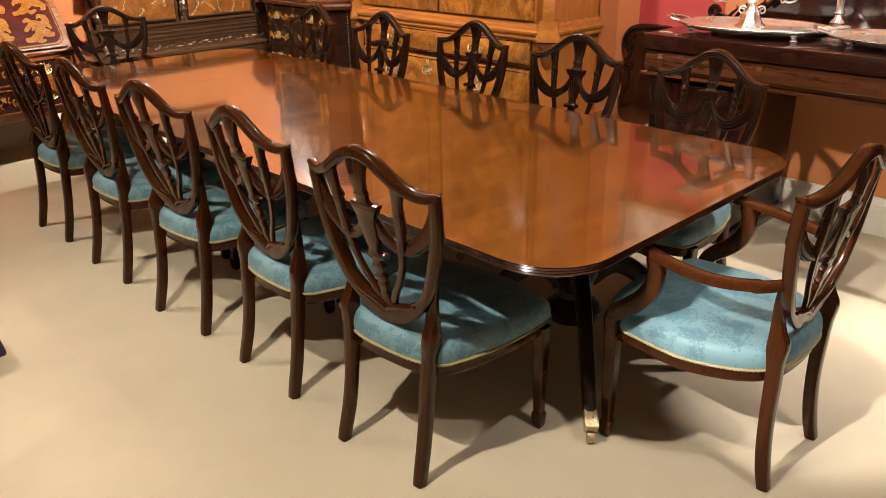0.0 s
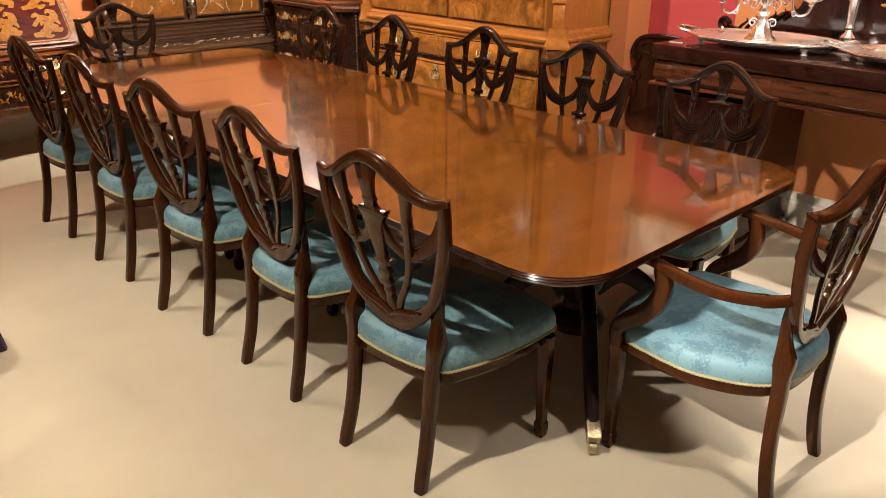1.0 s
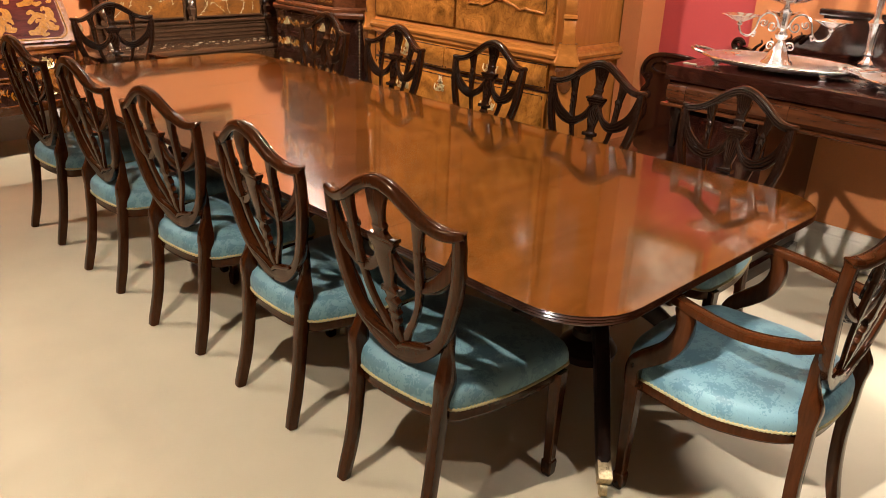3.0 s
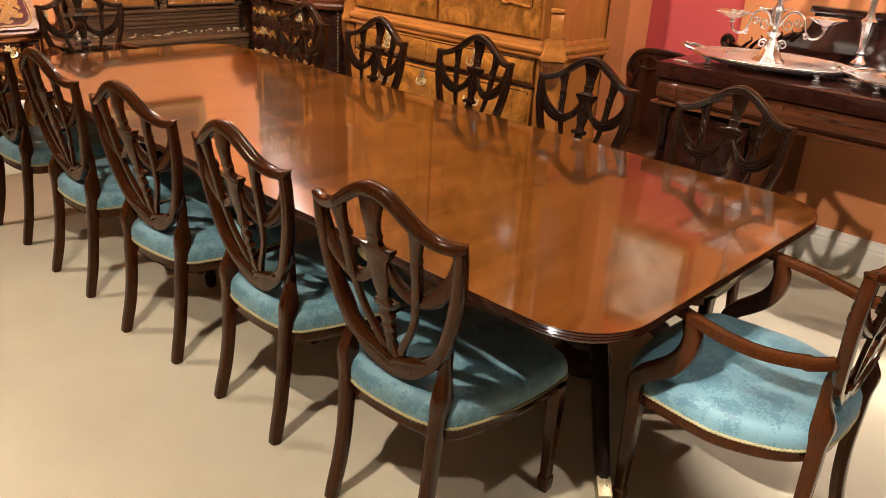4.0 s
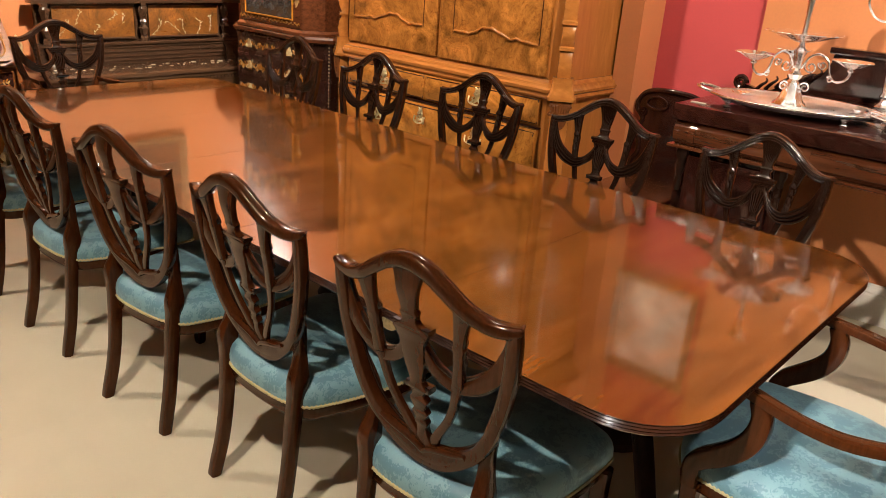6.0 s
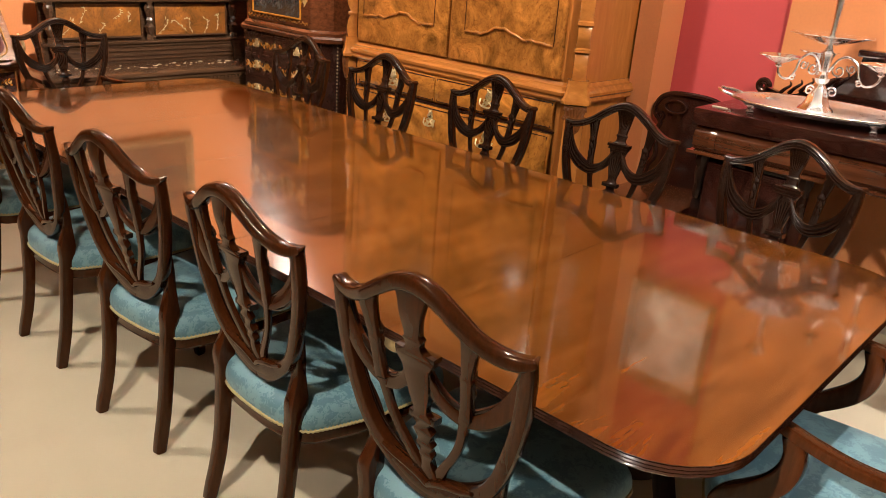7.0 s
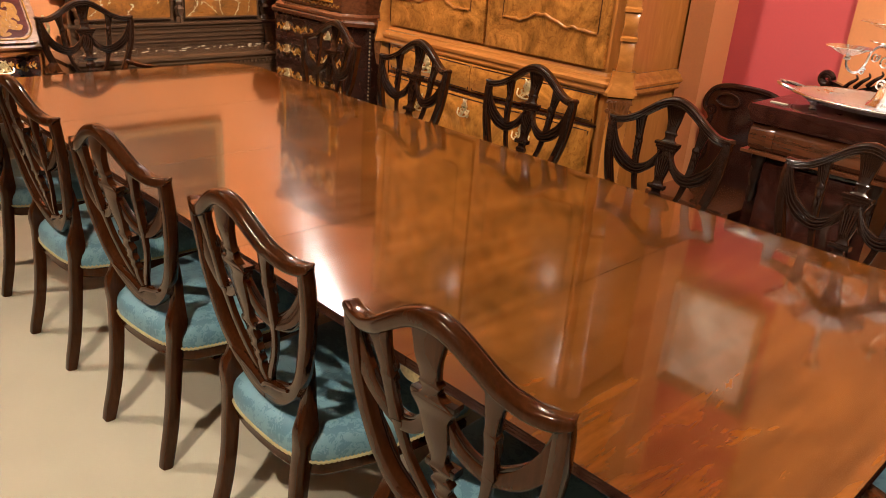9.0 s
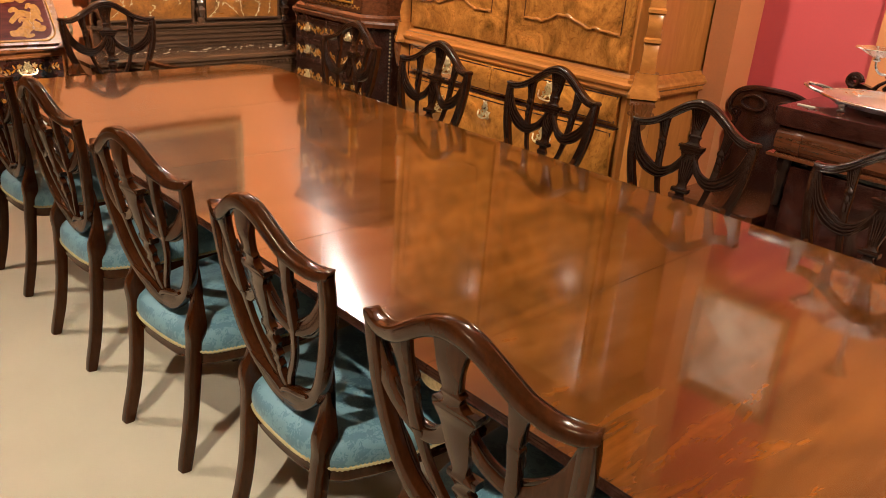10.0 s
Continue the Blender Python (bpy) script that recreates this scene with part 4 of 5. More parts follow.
# ---------------------------------------------------------------- marquetry side cabinet
sec = thing("display_cabinet", (1.45, 4.45, 0), "floral marquetry cabinet with a mirrored door above drawers", "cabinet", rz=-90)
part("body", case_body(0.53, 0.6, 0.12, 0.08, 0.955), ROSEWOOD, sec, smooth=False)
part("top", moulding([(-0.03, 0.95), (0.012, 0.95), (0.028, 0.962), (0.032, 0.985), (0.022, 1.0), (-0.02, 1.004)], case_path(0.53, 0.6, 0.12)), CABINET_WOOD, sec, "moulded polished cabinet top")
part("top_board", case_body(0.525, 0.6, 0.12, 0.96, 1.003), ROSEWOOD, sec, smooth=False)
for k, (z0, z1) in enumerate(((0.80, 0.93), (0.635, 0.785), (0.46, 0.62), (0.27, 0.445))):
    d = part("drawer", box(-0.405, 0.405, -0.012, 0.01, z0, z1, 0.004), ROSEWOOD, sec, "floral marquetry drawer front")
    gold, pale = floral_inlay(-0.37, 0.37, z0 + 0.02, z1 - 0.02, lambda x, z: -0.0118, 20 + k, 6)
    part("flower_inlay", gold, ARABESQUE, d, "golden veneer leaves and flowers", False, kind="stuff")
    part("flower_inlay", pale, PALE_VENEER, d, "pale veneer petals", False, kind="stuff")
    for hx in (-0.24, 0.24):
        part("drawer_handle", ormolu_mount(hx, -0.014, (z0 + z1) / 2, 0.062, 0.05, k * 3 + (hx > 0)), BRASS, d)
    part("drawer_edging", sweep([(-0.392, -0.012, z0 + 0.013), (0.392, -0.012, z0 + 0.013), (0.392, -0.012, z1 - 0.013), (-0.392, -0.012, z1 - 0.013)], (0.006, 0.026), (0, 1, 0), closed=True, r=0.2, seg=1), ROSEWOOD, d)
    part("drawer_rail", box(-0.41, 0.41, -0.016, 0.0, z1 + 0.001, z1 + 0.013, 0.002), ROSEWOOD, sec)
for s in (-1, 1):
    beads = bmesh.new()
    for k in range(34):
        bmesh.ops.create_uvsphere(beads, u_segments=6, v_segments=4, radius=0.0065, matrix=Matrix.Translation((s * 0.521, 0.106, 0.14 + k * 0.024)))
    part("bead_strip", beads, BRASS, sec, "brass beading", kind="stuff")
    part("corner_foot", lathe([(0.02, 0), (0.04, 0.02), (0.03, 0.06), (0.04, 0.09)], (s * 0.45, 0.14, 0), 12), ROSEWOOD, sec)
    part("corner_foot", lathe([(0.02, 0), (0.04, 0.02), (0.03, 0.06), (0.04, 0.09)], (s * 0.45, 0.52, 0), 12), ROSEWOOD, sec)
part("upper_case", case_body(0.47, 0.5, 0.11, 1.0, 1.88), CABINET_WOOD, sec, smooth=False)
part("upper_base_moulding", moulding([(-0.02, 1.0), (0.03, 1.0), (0.03, 1.018), (0.012, 1.035), (-0.02, 1.04)], case_path(0.47, 0.5, 0.11)), CABINET_WOOD, sec)
dr = part("door", box(-0.35, 0.35, -0.016, 0.006, 1.045, 1.83, 0.004), CABINET_WOOD, sec, "marquetry framed mirror door")
part("mirror_glass", box(-0.27, 0.27, -0.02, -0.012, 1.10, 1.45), MIRROR, dr, "foxed old mirror glass", False)
part("mirror_slip", sweep([(-0.275, -0.02, 1.095), (0.275, -0.02, 1.095), (0.275, -0.02, 1.455), (-0.275, -0.02, 1.455)], (0.014, 0.014), (0, 1, 0), closed=True), ARABESQUE, dr)
for k, (x0, x1, z0, z1, n) in enumerate(((-0.345, 0.345, 1.048, 1.092, 10), (-0.345, -0.285, 1.12, 1.45, 1), (0.285, 0.345, 1.12, 1.45, 1), (-0.34, 0.34, 1.50, 1.80, 3))):
    gold, pale = floral_inlay(x0, x1, z0, z1, lambda x, z: -0.0158, 80 + k, n)
    part("flower_inlay", gold, ARABESQUE, dr, "golden veneer leaves and flowers", False, kind="stuff")
    part("flower_inlay", pale, PALE_VENEER, dr, "pale veneer petals", False, kind="stuff")
part("upper_cornice", moulding([(-0.02, 1.87), (0.02, 1.88), (0.05, 1.91), (0.055, 1.94), (-0.02, 1.96)], case_path(0.47, 0.5, 0.11)), CABINET_WOOD, sec)

# ---------------------------------------------------------------- carved settle
settle = thing("hall_settle", (0.98, 5.0, 0), "ebonised carved hall settle with bone-inlaid panelled back", "settle")
part("seat_box", box(-0.90, 0.92, 0.03, 0.50, 0.10, 0.60), EBONY, settle, smooth=False)
part("seat_board", box(-0.95, 0.95, 0.0, 0.47, 0.625, 0.652, 0.008), EBONY, settle, "dark inlaid seat board")
part("seat_moulding", box(-0.93, 0.93, 0.012, 0.06, 0.598, 0.626, 0.008), EBONY, settle)
part("plinth", box(-0.94, 0.94, 0.015, 0.50, 0.0, 0.10, 0.01), EBONY, settle)
dent = bmesh.new()
for k in range(60):
    x = -0.91 + k * 0.0308
    box(x, x + 0.017, 0.016, 0.034, 0.572, 0.594, 0.002, dent)
part("dentil_frieze", dent, EBONY, settle, "small dentil blocks", kind="stuff")
part("back_rail", box(-0.75, 0.95, 0.455, 0.52, 0.65, 0.79, 0.006), EBONY, settle)
for z in (0.672, 0.70, 0.735, 0.768):
    part("rail_moulding", box(-0.74, 0.94, 0.447, 0.456, z, z + 0.011, 0.003), EBONY, settle)
part("back_shelf", box(-0.77, 0.95, 0.435, 0.54, 0.79, 0.812, 0.006), EBONY, settle)
part("top_rail", box(-0.77, 0.95, 0.45, 0.56, 1.085, 1.125, 0.010), EBONY, settle)
part("back_board", box(-0.73, 0.92, 0.52, 0.555, 0.65, 1.11), EBONY, settle, smooth=False)
for px in (-0.325, 0.395):
    pn = part("back_panel", box(px - 0.305, px + 0.305, 0.495, 0.53, 0.835, 1.075, 0.005), SETTLE_PANEL, settle, "golden veneered panel with bone birds and sprays")
    rnd = random.Random(int(px * 1000))
    bits = bmesh.new()
    for k in range(5):
        # a bird or spray: a bent twig with leaves and a plump body
        x, z, a = px + (k - 2) * 0.115 + rnd.uniform(-0.02, 0.02), rnd.uniform(0.885, 1.01), rnd.uniform(0.6, 2.4)
        ln = rnd.uniform(0.035, 0.075)
        twig = smooth_path([(x - ln * math.cos(a), z - ln * math.sin(a) * 0.8), (x + rnd.uniform(-0.01, 0.01), z), (x + ln * math.cos(a) * 0.8, z + ln * math.sin(a) * 0.8), (x + ln * math.cos(a + 0.5), z + ln * math.sin(a + 0.5))], 4)
        sweep([(u, 0.4935, w) for u, w in twig], (0.003, 0.0028), (0, 1, 0), bits)
        for i in range(1, len(twig) - 1, 2):
            u, w = twig[i]
            q, m = a + rnd.choice((-1, 1)) * rnd.uniform(0.5, 1.1), rnd.uniform(0.010, 0.024)
            run = [(u, 0.4935, w), (u + m * 0.5 * math.cos(q), 0.493, w + m * 0.5 * math.sin(q)), (u + m * math.cos(q), 0.4935, w + m * math.sin(q))]
            sweep(run, [(0.003, 0.002), (0.003, rnd.uniform(0.006, 0.013)), (0.003, 0.002)], (0, 1, 0), bits)
    part("bone_inlay", bits, BONE, pn, "pale bone inlay", kind="stuff")
    part("panel_frame", sweep([(px - 0.305, 0.492, 0.835), (px + 0.305, 0.492, 0.835), (px + 0.305, 0.492, 1.075), (px - 0.305, 0.492, 1.075)], (0.02, 0.016), (0, 1, 0), closed=True), EBONY, pn)
rnd = random.Random(4)
bits = bmesh.new()
for k in range(46):
    x = -0.85 + 1.7 * (k + rnd.random()) / 46
    y = 0.20 + 0.16 * rnd.random()
    a, w = rnd.uniform(-0.9, 0.9), rnd.uniform(0.005, 0.017)
    path = [(x - w * math.cos(a), y - w * math.sin(a), 0.6525), (x, y + rnd.uniform(-0.008, 0.008), 0.653), (x + w * math.cos(a), y + w * math.sin(a), 0.6525)]
    sweep(path, [(0.004, 0.002), (0.009, 0.003), (0.003, 0.002)], (math.sin(a), math.cos(a), 0), bits)
part("bone_inlay", bits, BONE, settle, "scrolling bone inlay along the seat", kind="stuff")
for px in (-0.68, 0.04, 0.75):
    prof = [(0.022, 0.79), (0.034, 0.81), (0.03, 0.835), (0.018, 0.85), (0.03, 0.88), (0.036, 0.905), (0.02, 0.93), (0.03, 0.955), (0.02, 0.975), (0.028, 1.02), (0.034, 1.045), (0.024, 1.065), (0.030, 1.088)]
    part("carved_post", lathe(prof, (px, 0.475, 0), 14, wave=lambda a, j: 1 + 0.16 * math.cos(5 * a + j)), EBONY, settle, "carved baluster post")
    if px != 0.04:
        part("post_console", loft([[(px + a, 0.40 + b + 0.05 * (z - 0.65) / 0.14, z) for a, b in round_rect(w, w, 0.3, 2)] for w, z in ((0.07, 0.65), (0.075, 0.67), (0.05, 0.70), (0.055, 0.74), (0.075, 0.775), (0.08, 0.79))]), EBONY, settle)

# ---------------------------------------------------------------- marquetry bureau
bur = thing("marquetry_bureau", (-0.69, 4.98, 0), "floral marquetry walnut bureau with gilt mounts and sloping fall", "bureau")
BW = 0.62


def bombe(u):
    return 0.035 * math.sin(math.pi * (u * 2 - 0.5)) + 0.01


def front_ring(z, grow):
    n = 16
    pts = [(-BW - grow + (2 * BW + 2 * grow) * i / n, -bombe(i / n) - grow, z) for i in range(n + 1)]
    return pts + [(BW + grow, 0.5, z), (-BW - grow, 0.5, z)]


part("body", loft([front_ring(z, g) for z, g in ((0.33, -0.02), (0.36, 0.0), (0.45, 0.022), (0.56, 0.018), (0.66, 0.0), (0.74, -0.004), (0.752, 0.006), (0.765, 0.006), (0.768, -0.01))]), RED_WALNUT, bur)
for k, (z0, z1) in enumerate(((0.585, 0.725), (0.40, 0.555))):
    segs = ((-0.56, 0.56),)
    for x0, x1 in segs:
        d = part("drawer", bulge_front(x0, x1, z0, z1, lambda u, v: bombe(u * 0.9 + 0.05) + 0.024 + 0.008 * math.sin(math.pi * v), nx=20), MARQ_GROUND, bur, "dark floral marquetry drawer")
        gold, pale = floral_inlay(x0 + 0.04, x1 - 0.04, z0 + 0.012, z1 - 0.012, lambda x, z: -(bombe((x + 0.56) / 1.12 * 0.9 + 0.05) + 0.0235 + 0.008 * math.sin(math.pi * (z - z0) / (z1 - z0))), 60 + k, 6)
        part("flower_inlay", gold, ARABESQUE, d, "golden veneer leaves and flowers", False, kind="stuff")
        part("flower_inlay", pale, PALE_VENEER, d, "pale veneer petals", False, kind="stuff")
        for hx in (-0.34, 0.34):
            part("drawer_handle", ormolu_mount(hx, -0.06, (z0 + z1) / 2, 0.11, 0.08, 40 + k), GILT, d)
        part("drawer_banding", sweep([(x, -bombe((x + BW) / (2 * BW)) - 0.030, z) for x, z in [(x0 + (x1 - x0) * i / 16, z0) for i in range(17)] + [(x1 - (x1 - x0) * i / 16, z1) for i in range(17)]], (0.01, 0.012), (0, 1, 0), closed=True), RED_WALNUT, d)
fall = loft([[(x, y0, z0), (x, y1, z1), (x, 0.5, z1), (x, 0.5, z0)] for x, y0, z0, y1, z1 in ((-BW + 0.02, 0.0, 0.765, 0.30, 1.16), (BW - 0.02, 0.0, 0.765, 0.30, 1.16))])
part("desk_case", fall, RED_WALNUT, bur, smooth=False)
TILT_FALL = Matrix.Translation((0, 0.0, 0.765)) @ Matrix.Rotation(-math.atan2(0.30, 0.395), 4, "X")


def rounded(hw, z0, z1, r):
    return [(cx + r * math.cos(radians(a0 + k * 15)), cz + r * math.sin(radians(a0 + k * 15))) for cx, cz, a0 in ((hw - r, z1 - r, 0), (-hw + r, z1 - r, 90), (-hw + r, z0 + r, 180), (hw - r, z0 + r, 270)) for k in range(7)]


fl = part("fall_front", turned(loft([[(x, y, z) for x, z in rounded(0.585, 0.02, 0.48, 0.05)] for y in (-0.022, 0.004)]), TILT_FALL), RED_WALNUT, bur, "sloping fall with arabesque marquetry", angle=0.5)
part("fall_panel", turned(loft([[(x, y, z) for x, z in rounded(0.535, 0.055, 0.445, 0.07)] for y in (-0.026, 0.0)]), TILT_FALL), MARQ_FALL, fl, "crimson panel with golden arabesques", angle=0.5)
strokes = bmesh.new()


def arabesque(pts, w):
    """One tapering leaf-like stroke on the fall."""
    run = smooth_path(pts, 6)
    n = len(run)
    sweep([(x, -0.0262, z) for x, z in run], [(0.0012, max(0.005, 1.5 * w * math.sin(math.pi * (0.12 + 0.86 * i / n)) * (1 + 0.13 * math.sin(1.3 * i)))) for i in range(n)], (0, 1, 0), strokes, r=0.2, seg=1)


for s in (-1, 1):
    for ox in (0.0, 0.27):
        # acanthus sprays: a fleshy stem, curled tips and side leaves
        arabesque([(s * (0.03 + ox), 0.09), (s * (0.10 + ox), 0.10), (s * (0.16 + ox), 0.15), (s * (0.20 + ox), 0.12), (s * (0.235 + ox), 0.13)], 0.044)
        arabesque([(s * (0.09 + ox), 0.10), (s * (0.12 + ox), 0.075), (s * (0.16 + ox), 0.08)], 0.020)
        arabesque([(s * (0.15 + ox), 0.145), (s * (0.14 + ox), 0.175), (s * (0.11 + ox), 0.18), (s * (0.10 + ox), 0.16)], 0.018)
        arabesque([(s * (0.05 + ox), 0.16), (s * (0.12 + ox), 0.22), (s * (0.18 + ox), 0.20), (s * (0.21 + ox), 0.24), (s * (0.18 + ox), 0.27), (s * (0.155 + ox), 0.25)], 0.034)
        arabesque([(s * (0.12 + ox), 0.22), (s * (0.09 + ox), 0.245), (s * (0.06 + ox), 0.23)], 0.022)
        arabesque([(s * (0.19 + ox), 0.205), (s * (0.215 + ox), 0.185), (s * (0.225 + ox), 0.16)], 0.018)
        arabesque([(s * (0.02 + ox), 0.30), (s * (0.09 + ox), 0.32), (s * (0.15 + ox), 0.38), (s * (0.22 + ox), 0.36), (s * (0.23 + ox), 0.33), (s * (0.21 + ox), 0.315)], 0.040)
        arabesque([(s * (0.10 + ox), 0.33), (s * (0.14 + ox), 0.305), (s * (0.18 + ox), 0.32)], 0.022)
        arabesque([(s * (0.13 + ox), 0.365), (s * (0.10 + ox), 0.395), (s * (0.06 + ox), 0.39), (s * (0.045 + ox), 0.365)], 0.022)
        arabesque([(s * (0.07 + ox), 0.42), (s * (0.13 + ox), 0.41), (s * (0.19 + ox), 0.43)], 0.016)
part("arabesque_inlay", turned(strokes, TILT_FALL), ARABESQUE, fl, "golden arabesque marquetry scrolls", kind="stuff")
part("fall_banding", turned(sweep([(x, -0.025, z) for x, z in rounded(0.55, 0.042, 0.458, 0.075)], (0.010, 0.010), (0, 1, 0), closed=True), TILT_FALL), ARABESQUE, fl)
part("top_shelf", box(-BW, BW, 0.28, 0.52, 1.155, 1.18, 0.006), WALNUT, bur)
for s in (-1, 1):
    for ly in (0.0, 0.42):
        path = smooth_path([(s * 0.56, ly + 0.03, 0.40), (s * 0.60, ly - 0.01, 0.30), (s * 0.575, ly + 0.02, 0.18), (s * 0.555, ly + 0.02, 0.09), (s * 0.575, ly - 0.015, 0.03), (s * 0.58, ly - 0.03, 0.018)], 5)
        m = len(path)
        lg = part("cabriole_leg", sweep(path, [(0.085 - 0.05 * i / m + (0.02 if i > m - 5 else 0), 0.085 - 0.05 * i / m) for i in range(m)], (1, 0, 0), r=0.45), WALNUT, bur)
        part("gilt_sabot", lathe([(0.03, 0.0), (0.042, 0.008), (0.04, 0.03), (0.022, 0.05), (0.024, 0.085), (0.012, 0.11)], (s * 0.578, ly - 0.012, 0.0), 12, wave=lambda a, j: 1 + 0.15 * math.cos(4 * a)), GILT, lg, "gilt scroll sabot")
    mount = bmesh.new()
    for k in range(3):
        tube(smooth_path([(s * (0.600 + 0.006 * k), -0.008, 0.95 - 0.02 * k), (s * (0.618 + 0.004 * k), -0.02, 0.88), (s * 0.606, -0.03, 0.82), (s * 0.612, -0.03, 0.77), (s * 0.596, -0.03, 0.73)], 4), [0.006 + 0.005 * math.sin(i * 0.8) ** 2 for i in range(17)], mount, 6)
    part("corner_mount", mount, GILT, bur, "gilt leafy corner mount")
part("price_ticket", box(-0.30, -0.262, -0.03, -0.026, 0.795, 0.812), PAPER, bur, "small paper price ticket", False)

# ---------------------------------------------------------------- mahogany sideboard
sb = thing("sideboard", (1.40, 0.09, 0), "dark mahogany pedestal sideboard with roll-fronted frieze", "sideboard", rz=-90)
SW, SD = 1.19, 0.74
part("top", box(-SW, SW, 0.0, SD, 0.965, 1.04, 0.005), SIDEBOARD_WOOD, sb, "thick polished mahogany top")
prof = [(0.05, 0.85), (0.030, 0.855), (0.012, 0.875), (0.006, 0.905), (0.012, 0.935), (0.030, 0.957), (0.05, 0.966), (SD, 0.966), (SD, 0.85)]
for x0, x1 in ((-SW + 0.015, -0.57), (-0.565, 0.565), (0.57, SW - 0.015)):
    part("frieze_drawer", loft([[(x, y, z) for y, z in prof] for x in (x0, x1)]), SIDEBOARD_ROLL, sb, "rounded figured mahogany frieze drawer", angle=0.4)
for x in (-SW + 0.09, 0.55, -0.585):
    part("frieze_band", loft([[(xx, y - 0.006, z) for y, z in prof[:7]] + [(xx, SD - 0.1, 0.963), (xx, SD - 0.1, 0.852)] for xx in (x, x + 0.03)]), SIDEBOARD_ROLL, sb)
part("frieze_lip", box(-SW - 0.005, SW + 0.005, 0.0, SD, 0.836, 0.850, 0.004), SIDEBOARD_ROLL, sb)
for x0, x1 in ((-SW + 0.03, -0.655), (0.655, SW - 0.03)):
    ped = part("pedestal", box(x0, x1, 0.08, SD - 0.02, 0.07, 0.837), SIDEBOARD_WOOD, sb, "dark mahogany pedestal cupboard", False)
    part("pedestal_door", box(x0 + 0.05, x1 - 0.05, 0.062, 0.085, 0.16, 0.80, 0.006), SIDEBOARD_WOOD, ped)
    part("pedestal_plinth", box(x0 - 0.02, x1 + 0.02, 0.05, SD - 0.01, 0.0, 0.075, 0.008), SIDEBOARD_WOOD, ped)
    for x in (x0 + 0.02, x1 - 0.02):
        br = lathe([(0.012, 0.62), (0.020, 0.65), (0.015, 0.69), (0.024, 0.74), (0.020, 0.77), (0.030, 0.80), (0.028, 0.836)], (x, 0.072, 0), 14, wave=lambda a, j: 1 + 0.12 * math.cos(6 * a + 1.5 * j))
        part("carved_console", br, DARK_LEG, ped, "carved acanthus console")
# carved back with scrolled ends
gal = smooth_path([(-SW - 0.0, 1.04), (-SW - 0.005, 1.085), (-SW + 0.06, 1.075), (-SW + 0.14, 1.06), (-SW + 0.24, 1.10), (-SW + 0.33, 1.17), (-SW + 0.40, 1.185), (-SW + 0.43, 1.23), (-SW + 0.44, 1.29)], 5)
outline = [tuple(p) for p in gal] + [(-x, z) for x, z in [tuple(p) for p in gal][::-1]]
part("carved_back", loft([[(x, y, z) for x, z in outline] for y in (SD - 0.045, SD - 0.01)]), SIDEBOARD_WOOD, sb, "scrolled mahogany back board", smooth=False)
part("back_moulding", box(-SW + 0.42, SW - 0.42, SD - 0.07, SD - 0.005, 1.285, 1.318, 0.008), SIDEBOARD_WOOD, sb)
for s in (-1, 1):
    scr = bmesh.new()
    tube([(s * (SW - 0.02 - 0.034 * math.cos(t) * (1 - t / 15)), SD - 0.055, 1.085 + 0.034 * math.sin(t) * (1 - t / 15)) for t in np.linspace(0, 12, 40)], [0.013 - 0.005 * i / 40 for i in range(40)], scr, 7)
    for k in range(6):
        x = s * (SW - 0.10 - 0.05 * k)
        z = 1.075 + 0.016 * k
        tube(smooth_path([(x, SD - 0.045, z - 0.02), (x - s * 0.03, SD - 0.065, z + 0.012), (x - s * 0.055, SD - 0.06, z + 0.035), (x - s * 0.045, SD - 0.05, z + 0.05)], 3), [0.012 - 0.001 * i for i in range(10)], scr, 6)
    part("carved_scroll", scr, SIDEBOARD_WOOD, sb, "carved leafy scroll", kind="stuff")

# ---------------------------------------------------------------- mahogany hall seat in the niche
hs = thing("hall_bench", (1.60, 1.58, 0), "mahogany hall bench with a scrolled panelled back", "bench", rz=-90)
part("seat", box(-0.22, 0.22, 0.0, 0.46, 0.455, 0.485, 0.006), SIDEBOARD_ROLL, hs, "plain polished wooden seat")
part("seat_rail", box(-0.205, 0.205, 0.02, 0.45, 0.38, 0.456, 0.004), SIDEBOARD_WOOD, hs)
for x in (-0.185, 0.185):
    for y in (0.05, 0.42):
        part("leg", lathe([(0.018, 0), (0.022, 0.03), (0.02, 0.06), (0.03, 0.2), (0.036, 0.36), (0.03, 0.39)], (x, y, 0), 12), SIDEBOARD_WOOD, hs)
half = smooth_path([(0.0, 0.985), (0.10, 0.98), (0.17, 0.955), (0.205, 0.905), (0.205, 0.86), (0.175, 0.83), (0.165, 0.80), (0.19, 0.765), (0.195, 0.73), (0.17, 0.69), (0.165, 0.62), (0.20, 0.56), (0.205, 0.48)], 4)
back = [(p[0], p[1]) for p in half] + [(-p[0], p[1]) for p in half[::-1][:-1]]
bk = part("back_board", loft([[(x, y, z) for x, z in back] for y in (0.42, 0.455)]), SIDEBOARD_WOOD, hs, "scrolled mahogany back board", angle=0.5)
part("back_rim", sweep([(p[0], 0.418, p[1]) for p in half[::-1]] + [(-p[0], 0.418, p[1]) for p in half[1:]], (0.018, 0.026), (0, 1, 0), r=0.45), SIDEBOARD_WOOD, bk)
